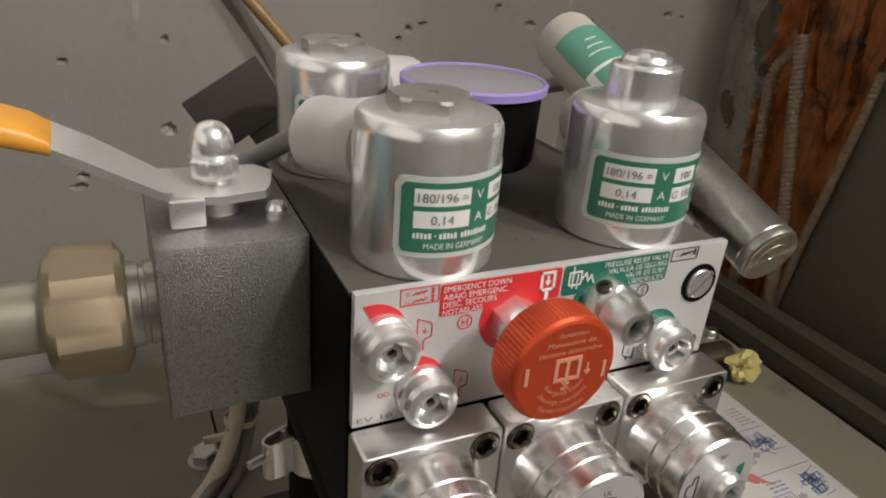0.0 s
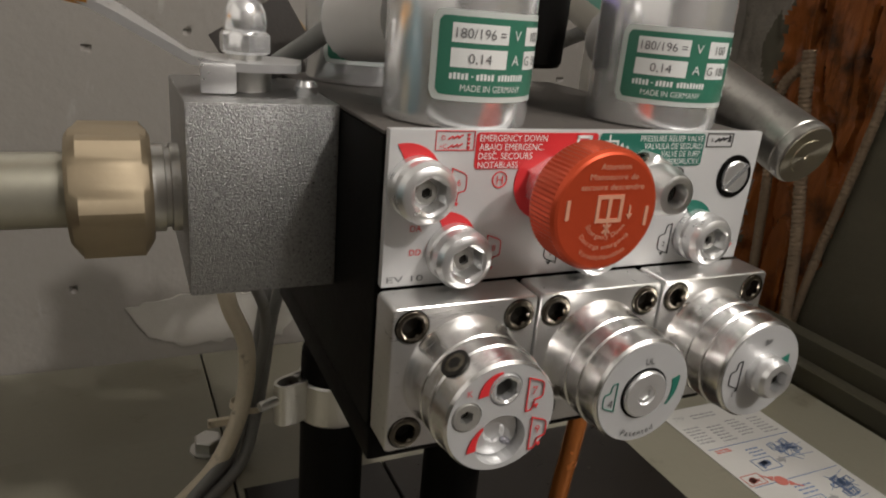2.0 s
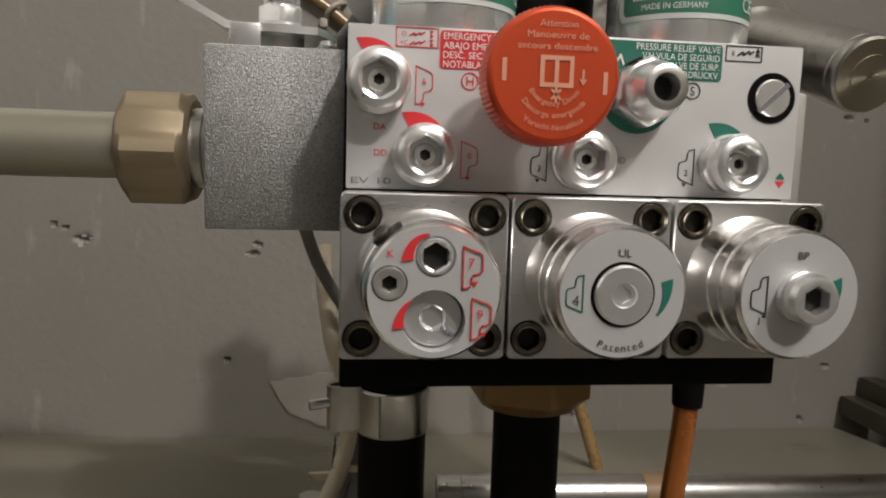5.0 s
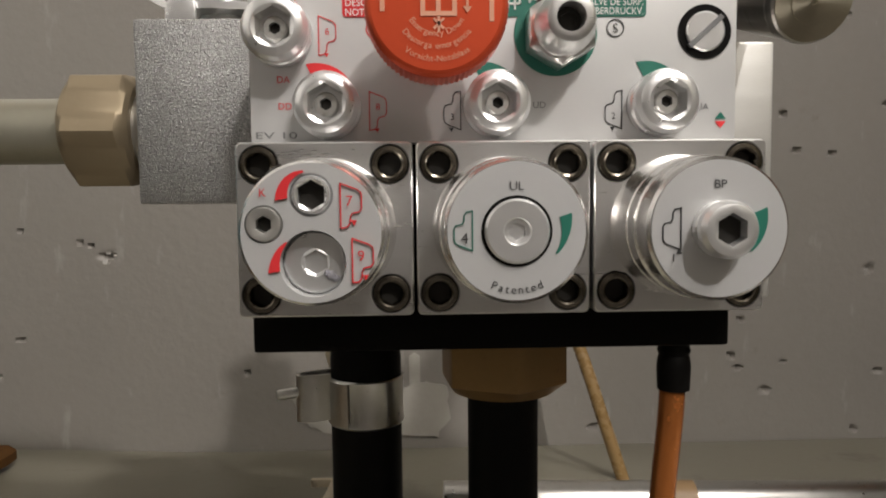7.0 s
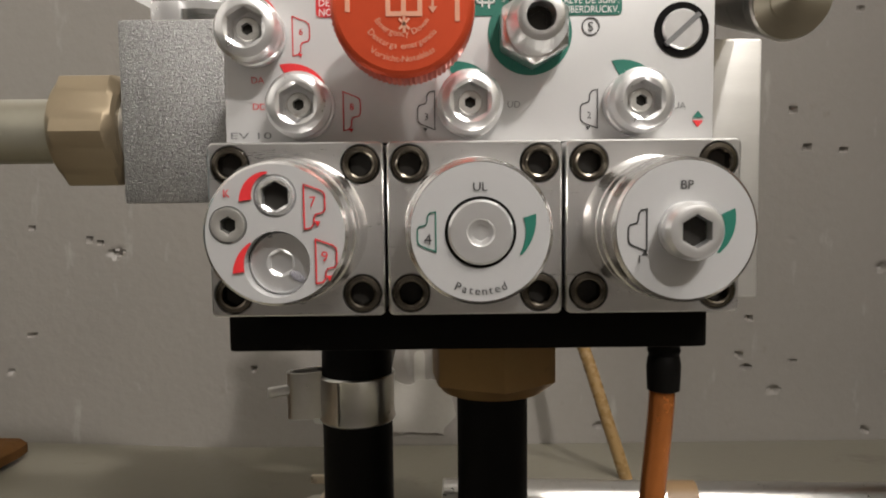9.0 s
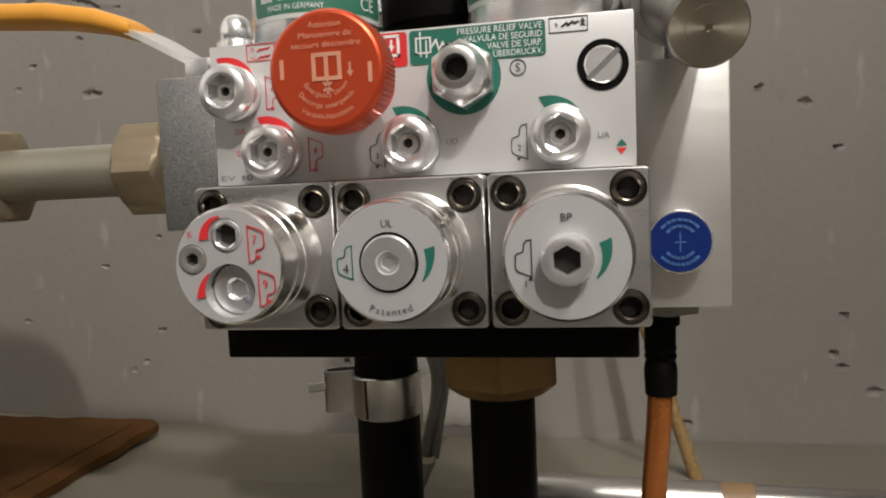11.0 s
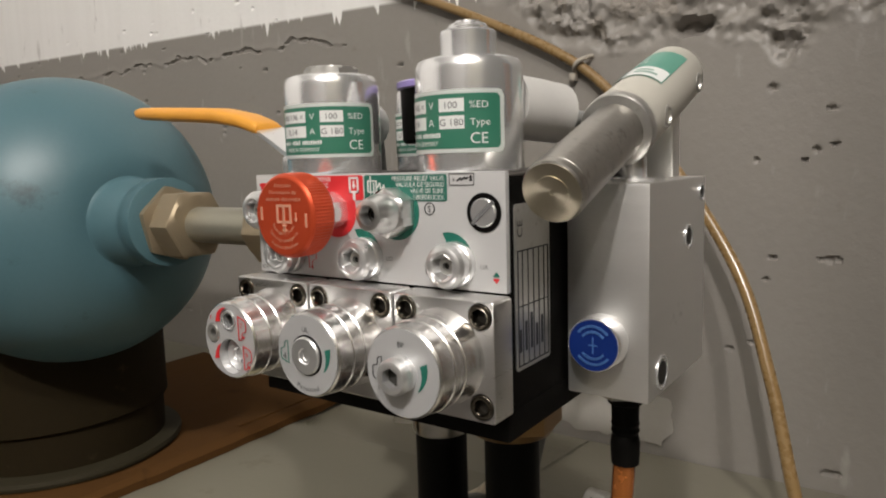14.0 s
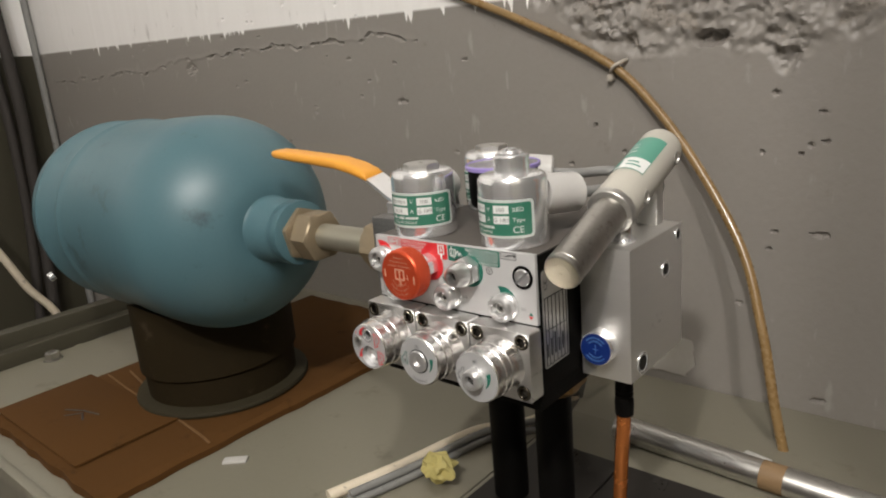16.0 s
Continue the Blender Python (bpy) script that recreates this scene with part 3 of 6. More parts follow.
bm = box(bmesh.new(), SIDE_X, SIDE_X + 0.1, FRONT_Y, PIER_Y, FLOOR_Z, CEIL_Z)
lone("wall_side", bm, OLIVE, "grey side wall of the room", "wall", kind="structure")
bm = box(bmesh.new(), LEFT_X - 0.1, SIDE_X + 0.1, FRONT_Y - 0.1, FRONT_Y, FLOOR_Z, CEIL_Z)
lone("wall_front", bm, FLOOR_M, "dark bare concrete wall", "wall", kind="structure")
bm = box(bmesh.new(), LEFT_X - 0.1, SIDE_X + 0.1, FRONT_Y - 0.1, WALL_Y + 0.2, CEIL_Z, CEIL_Z + 0.1)
lone("ceiling", bm, WHITEWASH, "grey painted concrete ceiling", "ceiling", kind="structure")
bm = box(bmesh.new(), LEFT_X - 0.1, SIDE_X + 0.1, FRONT_Y - 0.1, WALL_Y + 0.2, FLOOR_Z - 0.1, FLOOR_Z)
lone("floor", bm, FLOOR_M, "dark concrete floor of the machine room", "floor", kind="structure")

# bars of reinforcement standing in the slot
def ribbed(pts, r, pitch=0.0052):
    """A bar with slanting ribs."""
    axis_line = spline(pts, 60)
    bm = bmesh.new()
    n, prev, run = 10, None, 0.0
    for i, p in enumerate(axis_line):
        if i:
            run += (p - axis_line[i - 1]).length
        d = (axis_line[min(i + 1, len(axis_line) - 1)] - axis_line[max(i - 1, 0)]).normalized()
        u = d.cross(Vector((0, 1, 0.2))).normalized()
        v = d.cross(u)
        loop = []
        for k in range(n):
            a = 2 * math.pi * k / n
            rib = 0.5 + 0.5 * math.sin(2 * math.pi * (run / pitch) + 1.6 * math.cos(a))
            q = r * (0.88 + 0.24 * max(0, rib - 0.35) + 0.05 * noise.noise(p * 160))
            loop.append(bm.verts.new(p + q * (math.cos(a) * u + math.sin(a) * v)))
        if prev:
            for k in range(n):
                bm.faces.new((prev[k], prev[(k + 1) % n], loop[(k + 1) % n], loop[k]))
        else:
            bm.faces.new(loop)
        prev = loop
    bm.faces.new(prev)
    return bm


for pts, r in ((((0.602, 0.356, 0.321), (0.604, 0.346, 0.259), (0.604, 0.328, 0.182), (0.605, 0.314, 0.110), (0.606, 0.298, -0.02)), 0.0074),
               (((0.618, 0.362, 0.312), (0.608, 0.371, 0.297), (0.607, 0.384, 0.274), (0.608, 0.382, 0.224), (0.609, 0.373, 0.150), (0.612, 0.36, -0.02)), 0.0062),
               (((0.614, 0.266, 0.300), (0.613, 0.271, 0.250), (0.613, 0.277, 0.206), (0.613, 0.285, 0.152), (0.613, 0.292, 0.105), (0.614, 0.306, -0.02)), 0.0050)):
    bm = ribbed(pts, r)
    lone("reinforcing_bar", bm, REBAR, "ribbed rusty steel bar in the broken wall", "bar", "bars in the slot")

# ---- the oil tank ----
tank = thing("oil_tank", (-0.15, 0.15, FLOOR_Z), "grey painted steel oil tank with an open hatch", "tank")
TX0, TX1, TY0, TY1 = -0.86, 0.535, -0.16, 0.468
SAG_Y = 0.305
HX0, HX1, HY0, HY1 = -0.012, 0.300, -0.03, 0.230
bm = bmesh.new()
box(bm, TX0, TX1, TY0, TY0 + 0.004, FLOOR_Z, -0.004)
box(bm, TX0, TX1, TY1 - 0.004, TY1, FLOOR_Z, -0.023)
box(bm, TX0, TX0 + 0.004, TY0 + 0.004, TY1 - 0.004, FLOOR_Z, -0.004)
box(bm, TX1 - 0.004, TX1, TY0 + 0.004, TY1 - 0.004, FLOOR_Z, -0.023)
box(bm, TX0 + 0.004, TX1 - 0.004, TY0 + 0.004, TY1 - 0.004, FLOOR_Z, FLOOR_Z + 0.004)
part("tank_shell", bm, TANK, tank)
bm = box(bmesh.new(), TX0 + 0.005, TX1 - 0.005, TY0 + 0.005, TY1 - 0.005, -0.30, -0.16)
part("oil", bm, TANK_IN, tank, "dark hydraulic oil inside the tank")
SEAM = -0.014


def lid_z(x, y):
    """The lid sags a little towards the wall."""
    t = min(1, max(0, (y - SAG_Y) / (TY1 - SAG_Y)))
    return -0.016 * t * min(1, max(0, (x + 0.55) / 0.40))


def lid_back(bm, x0, x1):
    xs, ys = steps(x0, x1, 0.03), steps(SAG_Y, TY1, 0.03)
    sheet(bm, xs, ys, lambda x, y: Vector((x, y, lid_z(x, y))))
    sheet(bm, xs, ys, lambda x, y: Vector((x, y, lid_z(x, y) - 0.004)))


bm = box(bmesh.new(), TX0, SEAM - 0.001, TY0, SAG_Y, -0.004, 0.0)
lid_back(bm, TX0, SEAM - 0.001)
part("lid_panel", bm, TANK, tank)
bm = bmesh.new()
lid_back(bm, SEAM + 0.001, TX1)
outer = [(SEAM + 0.001, TY0), (TX1, TY0), (TX1, SAG_Y), (SEAM + 0.001, SAG_Y)]
inner = [(SEAM + 0.005, HY0), (HX1, HY0), (HX1, HY1), (SEAM + 0.005, HY1)]
vo, vi = ([[bm.verts.new((x, y, z)) for x, y in c] for z in (0.0, -0.004)] for c in (outer, inner))
for k in range(4):
    j = (k + 1) % 4
    bm.faces.new((vo[0][k], vo[0][j], vi[0][j], vi[0][k]))
    bm.faces.new((vo[1][k], vi[1][k], vi[1][j], vo[1][j]))
    bm.faces.new((vo[0][k], vo[1][k], vo[1][j], vo[0][j]))
    bm.faces.new((vi[0][k], vi[0][j], vi[1][j], vi[1][k]))
part("lid_panel", bm, TANK, tank)
bm = bmesh.new()
box(bm, HX0, HX1 + 0.002, HY1, HY1 + 0.002, -0.03, -0.0042)
box(bm, HX1, HX1 + 0.002, HY0, HY1, -0.03, -0.0042)
part("hatch_collar", bm, TANK_IN, tank, "dark hatch edge under the lid")
for x0, x1 in ((SEAM + 0.006, 0.0935), (0.0955, HX1 - 0.001)):
    bm = box(bmesh.new(), x0, x1, HY0 + 0.001, HY1 - 0.001, -0.003, 0.0015, 0.0008, seg=1)
    part("cover_plate", bm, PLATE_DARK, tank, "black oily cover plate with specks")
bm = bmesh.new()
box(bm, 0.538, 0.558, TY0, TY1, 0.0, 0.021, 0.0015)
box(bm, 0.5585, 0.580, TY0, TY1, 0.0, 0.042, 0.0015)
part("side_rail", bm, RAIL, tank, "folded grey steel rim rail")
bm = bmesh.new()
box(bm, TX0 - 0.03, TX0 - 0.001, TY0, TY1, 0.0, 0.026, 0.002)
box(bm, TX0 - 0.06, TX0 - 0.031, TY0, TY1, 0.0, 0.050, 0.002)
part("side_rail", bm, RAIL, tank, "folded grey steel rim rail")
bm = box(bmesh.new(), TX0, SEAM, TY0 - 0.012, TY0 - 0.001, -0.02, 0.004, 0.001)
part("front_rim", bm, TANK, tank)


def hex_bolt(at, r=0.0065, h=0.007, flat_r=0.010):
    t = thing("hex_bolt", at, "small galvanised hex bolt with washer on the tank lid", "bolt", "lid bolts")
    part("washer", loft(bmesh.new(), [("c", flat_r, 0), ("c", flat_r, 0.0015)], Matrix.Translation(at), 20), GALV, t)
    part("bolt_head", loft(bmesh.new(), [("h", r, 0.0015), ("h", r, h), ("c", r * 0.9, h + 0.001)], Matrix.Translation(at), 24), GALV, t)
    return t


hex_bolt((-0.027, 0.284, 0.0), 0.009, 0.010, 0.013)
hex_bolt((-0.834, 0.012, 0.0), 0.010, 0.012, 0.015)
hex_bolt((0.52, 0.30, 0.0), 0.007, 0.009, 0.010)

# printed sheet lying on the lid
sheet_thing = thing("instruction_sheet", (0.405, 0.08, 0.0), "white printed instruction sheet stuck on the tank lid", "paper")
M = pose(0.405, 0.085, 0.0, 0, 0, 0)
bm = bmesh.new()
rect(bm, -0.049, 0.052, -0.17, 0.135, M, 0.0006)
part("paper", bm, PAPER, sheet_thing, smooth=0)
r2 = random.Random(11)
FADED_BLUE = mat("faded_blue_ink", (0.13, 0.19, 0.33), 0.6, 0.0, 0.15)
FADED_GREY = mat("faded_grey_ink", (0.27, 0.27, 0.27), 0.6, 0.0, 0.15)
FADED_RED = mat("faded_red_ink", (0.48, 0.14, 0.11), 0.6, 0.0, 0.15)
inks = {"black_print": (FADED_GREY, bmesh.new()), "blue_print": (FADED_BLUE, bmesh.new()), "red_print": (FADED_RED, bmesh.new())}
grey_p, blue_p, red_p = (inks[k][1] for k in ("black_print", "blue_print", "red_print"))


def small_text(ink, u, v, w, rows, gap=0.0042, h=0.0013):
    """Rows of short bars standing for words."""
    for q in range(rows):
        x = u
        while x < u + w - 0.003:
            n = r2.uniform(0.002, 0.006)
            rect(ink, x, min(x + n, u + w), v - gap * q, v - gap * q + h, M, 0.0009)
            x += n + 0.0014


def drawing(ink, u, v, w, h):
    """A dense little technical drawing: outlines, hatching and leaders."""
    for q in range(9):
        a, b = u + r2.uniform(0, w * 0.6), v + r2.uniform(0, h * 0.6)
        c, d = r2.uniform(0.15, 0.4) * w, r2.uniform(0.15, 0.4) * h
        line(ink, [(a, b), (a + c, b + 0.2 * d), (a + c, b + d), (a, b + 0.8 * d)], 0.0007, M, True, 0.0009)
        for k in range(3):
            line(ink, [(a + c * k / 3, b + d * 0.1), (a + c * (k + 1) / 3, b + d * 0.9)], 0.0005, M, False, 0.0009)
    for q in range(4):
        line(ink, [(u + r2.uniform(0, w), v + r2.uniform(0, h)), (u + r2.uniform(0, w), v + r2.uniform(0, h))], 0.0004, M, False, 0.0009)


write(grey_p, "TYP", M @ Matrix.Translation((-0.036, 0.119, 0)), 0.0052, lift=0.0009)
small_text(grey_p, -0.022, 0.122, 0.028, 2)
for k in range(4):
    small_text(grey_p, -0.044 + 0.024 * k, 0.106 - 0.003 * (k % 2), 0.017, 6)
small_text(red_p, -0.040, 0.072, 0.018, 2, 0.0026, 0.0017)
for k in range(4):
    v = 0.040 - 0.050 * k
    line(blue_p, [(-0.044, v + 0.036), (0.048, v + 0.036)], 0.0006, M, False, 0.0009)
    small_text(blue_p, -0.012, v + 0.026, 0.018, 3)
    drawing(blue_p, 0.012, v, 0.036, 0.032)
    line(blue_p, [(-0.020, v), (0.002, v), (0.002, v + 0.014), (-0.020, v + 0.014)], 0.0007, M, True, 0.0009)
    drawing(blue_p, -0.017, v + 0.002, 0.016, 0.010)
    line(red_p, [(-0.046, v - 0.012), (-0.028, v - 0.012), (-0.028, v), (-0.046, v)], 0.0007, M, True, 0.0009)
    drawing(red_p, -0.043, v - 0.010, 0.012, 0.008)
    flat(grey_p, [(0.004, v + 0.005), (0.009, v + 0.005), (0.009, v + 0.003), (0.013, v + 0.007), (0.009, v + 0.011), (0.009, v + 0.009), (0.004, v + 0.009)], M, 0.0009)
ring(red_p, 0.0, 0.0055, M @ Matrix.Translation((-0.016, 0.026, 0)), 0.0010)
for a in (140, -40):
    c, d = Vector((-0.016, 0.026)), Vector((math.cos(radians(a)), math.sin(radians(a))))
    e = Vector((-d.y, d.x))
    flat(red_p, [c + d * 0.006 - e * 0.003, c + d * 0.006 + e * 0.003, c + d * 0.012], M, 0.0011)
    line(red_p, [c + d * 0.011, c + d * 0.016], 0.0014, M, False, 0.0010)
for name, (ink, b) in inks.items():
    part(name, b, ink, sheet_thing, "unreadable bars and diagrams", smooth=0)

# loose things on the lid
pipe = thing("loose_pipe", (0.28, 0.268, 0.0), "galvanised steel pipe lying on the tank lid", "pipe")
PA, PB, PR = (0.066, 0.276, 0.0140), (0.492, 0.252, 0.0140), 0.0140
LEN = (Vector(PB) - Vector(PA)).length
bm = loft(bmesh.new(), [("c", PR - 0.003, 0.010), ("c", PR - 0.003, 0), ("c", PR - 0.0006, 0), ("c", PR, 0.001), ("c", PR, 0.018), ("c", PR - 0.0005, 0.0185), ("c", PR, 0.019), ("c", PR, LEN - 0.001), ("c", PR - 0.0004, LEN), ("c", PR - 0.003, LEN), ("c", PR - 0.003, LEN - 0.010)], axis(PA, PB), 32)
part("tube", bm, GALV, pipe)
bm = loft(bmesh.new(), [("c", PR + 0.0004, 0.158), ("c", PR + 0.0004, 0.180)], axis(PA, PB), 28)
part("tape_band", bm, TAPE, pipe, "brown adhesive tape round the pipe")


def crumple(name, at, size, seed, label):
    t = bmesh.new()
    bmesh.ops.create_icosphere(t, subdivisions=3, radius=1)
    for v in t.verts:
        p = v.co.copy()
        v.co = p * (1 + 0.55 * noise.noise(p * 1.6 + Vector((seed, 0, 0))) + 0.25 * noise.noise(p * 4 + Vector((0, seed, 0))))
        v.co = Vector((v.co.x * size[0], v.co.y * size[1], v.co.z * size[2]))
    low = min(v.co.z for v in t.verts)
    bmesh.ops.transform(t, matrix=Matrix.Translation(Vector(at) - Vector((0, 0, low))), verts=t.verts)
    return lone(name, t, YPAPER, label, "paper", smooth=15)


crumple("crumpled_paper", (0.488, 0.224, 0.0), (0.020, 0.013, 0.014), 3.0, "crumpled pale yellow paper scrap on the lid")
crumple("crumpled_paper", (-0.048, 0.098, 0.0), (0.021, 0.013, 0.014), 8.0, "crumpled yellow and red paper scrap on the lid")
for at, rz in (((-0.279, 0.0, 0.0), 40), ((0.205, 0.312, 0.0), -12)):
    bm = box(bmesh.new(), -0.014, 0.014, -0.006, 0.006, 0.0, 0.003, 0.001, pose(*at, 0, 0, rz))
    lone("paint_chip", bm, PAPER, "small pale chip lying on the tank lid", "chip", "chips on the lid")

# ---- the valve block ----
valve = thing("hydraulic_valve", (0.075, 0.065, 0.1865), "black hydraulic control valve with silver faceplate and three aluminium caps", "valve")
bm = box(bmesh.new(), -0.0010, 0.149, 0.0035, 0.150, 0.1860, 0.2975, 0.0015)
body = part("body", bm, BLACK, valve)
bm = box(bmesh.new(), -0.0014, 0.1496, 0.0005, 0.1490, 0.1846, 0.1975, 0.0014)
part("base_plate", bm, BLACK, valve, "black base plate under the caps")
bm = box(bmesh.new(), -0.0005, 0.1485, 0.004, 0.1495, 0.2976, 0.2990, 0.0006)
part("top_face", bm, BLACK_TOP, valve, "dark top of the block, paler than its sides")
bm = box(bmesh.new(), 0.0, 0.150, 0.0, 0.0033, 0.2495, 0.300, 0.0005)
plate = part("faceplate", bm, PLATE, valve, "silver white printed faceplate")
F = front(0, 0, 0)

red, green, black, grey, white = (bmesh.new() for _ in range(5))
# red field with the emergency words, green field of the relief valve
for u0, u1, cx, ink, name in ((0.0285, 0.0742, 0.0565, RED, "red_field"), (0.0752, 0.1215, 0.0935, GREEN, "green_field")):
    bm = bmesh.new()
    rect(bm, u0, u1, 0.2876, 0.2992, F, r=0.0012)
    part(name, bm, ink, plate, smooth=0)
    part(name.replace("field", "disc"), loft(bmesh.new(), [("c", 0.0128, 0.0), ("c", 0.0128, 0.0004)], front(cx, 0, 0.2825), 40), ink, plate, smooth=0)
for j, (s, w) in enumerate((("EMERGENCY DOWN", 0.0245), ("ABAJO EMERGENC.", 0.0235), ("DESC. SECOURS", 0.0195), ("NOTABLASS", 0.0145))):
    write(white, s, front(0.0295, 0, 0.2965 - 0.00285 * j), 0.0021, w, False, 0.0006)
for j, (s, w) in enumerate((("PRESSURE RELIEF VALVE", 0.0285), ("VALVULA DE SEGURID", 0.0265), ("VALVE DE SURP.", 0.0185), ("ÜBERDRUCKV.", 0.0165))):
    write(white, s, front(0.1205 - w, 0, 0.2965 - 0.00275 * j), 0.0021, w, False, 0.0006)
line(white, [(0.0662, 0.2980), (0.0712, 0.2980), (0.0712, 0.2915), (0.0662, 0.2915)], 0.0010, F, True, 0.0006)
flat(white, [(0.0687 - 0.0012, 0.2948), (0.0687, 0.2928), (0.0687 + 0.0012, 0.2948)], F, 0.0006)
rect(white, 0.0683, 0.0691, 0.2945, 0.2968, F, 0.0006)
rect(white, 0.0680, 0.0694, 0.2876, 0.2912, F, 0.0006)
line(white, [(0.0775, 0.2965), (0.0825, 0.2965), (0.0825, 0.2915), (0.0775, 0.2915)], 0.0006, F, True, 0.0006)
line(white, [(0.079, 0.2985), (0.079, 0.2905)], 0.0005, F, False, 0.0006)
line(white, [(0.081, 0.2955), (0.081, 0.2900)], 0.0005, F, False, 0.0006)
line(white, [(0.083, 0.2935), (0.0845, 0.2955), (0.0855, 0.2920), (0.0868, 0.2945), (0.0880, 0.2915)], 0.0006, F, False, 0.0006)
# small boxes with signs
line(red, [(0.0148, 0.2996), (0.0278, 0.2996), (0.0278, 0.2937), (0.0148, 0.2937)], 0.00025, F, True)
for v in (0.2975, 0.2948):
    write(red, "D" if v > 0.296 else "+C", front(0.0172, 0, v - 0.0006), 0.0014)
    line(red, [(0.0190, v - 0.0004), (0.0203, v + 0.0004), (0.0207, v - 0.0002), (0.0220, v + 0.0006), (0.0224, v), (0.0236, v + 0.0008)], 0.0004, F)
    for q in (0.0007, -0.0006):
        flat(red, [(0.0252, v + q + 0.0006), (0.0258, v + q - 0.0006), (0.0264, v + q + 0.0006)], F)
line(black, [(0.1228, 0.2993), (0.1352, 0.2993), (0.1352, 0.2945), (0.1228, 0.2945)], 0.00025, F, True)
write(black, "B", front(0.1252, 0, 0.2962), 0.0014)
line(black, [(0.1270, 0.2964), (0.1285, 0.2974), (0.1290, 0.2966), (0.1305, 0.2977), (0.1312, 0.2970), (0.1322, 0.2976)], 0.0006, F)
for q in (0.0, 0.0012):
    flat(black, [(0.1328, 0.2962 + q), (0.1346, 0.2962 + q), (0.1337, 0.2976 + q)], F)
# crescents above the adjusters
for x, z, ink in ((0.0096, 0.2825, RED), (0.0240, 0.2605, RED), (0.0748, 0.2607, GREEN), (0.1255, 0.2608, GREEN)):
    bm = bmesh.new()
    ring(bm, 0.0088, 0.0148, front(x, 0, z), a0=118, a1=42, n=24, taper=0.12)
    part("crescent", bm, ink, plate, smooth=0)
# circled letters and names
for s, x, z, ink in (("H", 0.0382, 0.2840, red), ("S", 0.1120, 0.2842, black)):
    ring(ink, 0.0024, 0.00275, front(x, 0, z))
    write(ink, s, front(x, 0, z - 0.0014), 0.0028)
for s, x, z, ink in (("DA", 0.0103, 0.2680, red), ("DD", 0.0106, 0.2600, red), ("UD", 0.0885, 0.2600, grey), ("UA", 0.1395, 0.2592, grey)):
    write(ink, s, front(x, 0, z), 0.0020)
write(grey, "EV 10", front(0.0078, 0, 0.2512), 0.0020, 0.0125)
for n, u, v, flip, ink in (("6", 0.0212, 0.2762, False, red), ("8", 0.0362, 0.2535, False, red), ("3", 0.0590, 0.2535, True, black), ("2", 0.1090, 0.2535, True, black)):
    line(ink, house(u, v, 0.0052, 0.0118, flip, n in "32"), 0.00028, F, True)
    write(ink, n, front(u + 0.0026, 0, v + (0.0062 if n in "68" else 0.0030)), 0.0020)
    flat(ink, [(u + 0.0016, v + 0.0006), (u + 0.0030, v + 0.0006), (u + 0.0023, v - 0.0006)], F)
flat(green, [(0.1435, 0.2564), (0.1469, 0.2564), (0.1452, 0.2585)], F)
flat(red, [(0.1435, 0.2556), (0.1469, 0.2556), (0.1452, 0.2535)], F)
for name, b, ink in (("red_print", red, RED), ("green_print", green, GREEN), ("black_print", black, BLACK_INK), ("grey_print", grey, GREY_INK), ("white_print", white, WHITE_INK)):
    part(name, b, ink, plate, smooth=0)


def adjuster(x, z):
    """A silver screw cap with a hexagon recess and an inner pin."""
    M = front(x, 0, z)
    bm = loft(bmesh.new(), [("c", 0.0098, 0.0004), ("c", 0.0098, 0.0035), ("c", 0.0090, 0.0042), ("c", 0.0090, 0.0050), ("c", 0.0097, 0.0058), ("c", 0.0097, 0.0088),
                            ("c", 0.0086, 0.0108), ("c", 0.0072, 0.0116), ("c", 0.0062, 0.0117), ("h", 0.0050, 0.0112), ("h", 0.0050, 0.0050)], M, 48, cap1=True)
    a = part("adjuster", bm, ZINC_SOFT, valve, "silver adjuster with hexagon socket")
    bm = loft(bmesh.new(), [("c", 0.0036, 0.0048), ("c", 0.0036, 0.0078), ("c", 0.0032, 0.0082), ("h", 0.0016, 0.0082), ("h", 0.0016, 0.0062)], M, 24)
    part("pin", bm, ZINC_DULL, a)
    bm = loft(bmesh.new(), [("h", 0.00158, 0.0064), ("h", 0.00158, 0.0066)], M, 24)
    part("pin_socket", bm, HOLE, a)


for x, z in ((0.0096, 0.2825), (0.0240, 0.2605), (0.0748, 0.2607), (0.1255, 0.2608)):
    adjuster(x, z)

# the red knob
KM = front(0.0562, -0.004, 0.2825)
bm = loft(bmesh.new(), [("h", 0.0078, -0.0036), ("h", 0.0078, 0.0085), ("c", 0.0075, 0.0095), ("c", 0.0072, 0.018)], KM, 36)
part("knob_stem", bm, ZINC, valve, "silver hexagon stem")
bm = loft(bmesh.new(), [("c", 0.0160, 0.0155), ("c", 0.0182, 0.0160), ("k", 0.0190, 0.0172), ("k", 0.0190, 0.0270), ("c", 0.0186, 0.0280), ("c", 0.0178, 0.0291), ("c", 0.0170, 0.0295)], KM, 160)
knob = part("knob", bm, KNOB, valve, "red anodised knurled knob", smooth=25)
bm = bmesh.new()
KF = front(0.0562, -0.0335, 0.2825)
for j, (s, w, v) in enumerate((("Attention", 0.0105, 0.0128), ("Manoeuvre de", 0.0170, 0.0098), ("secours descendre", 0.0222, 0.0068))):
    write(bm, s, KF @ Matrix.Translation((0.0005, v, 0)), 0.0018, w)
for r, s, h in ((0.0075, "Emergency Down", 0.0016), (0.0107, "Descarga emergencia", 0.0016), (0.0140, "Vorsicht-Notablass", 0.0016)):
    arc_write(bm, s, KF, r + 0.0008, -90, h, True, 0.98)
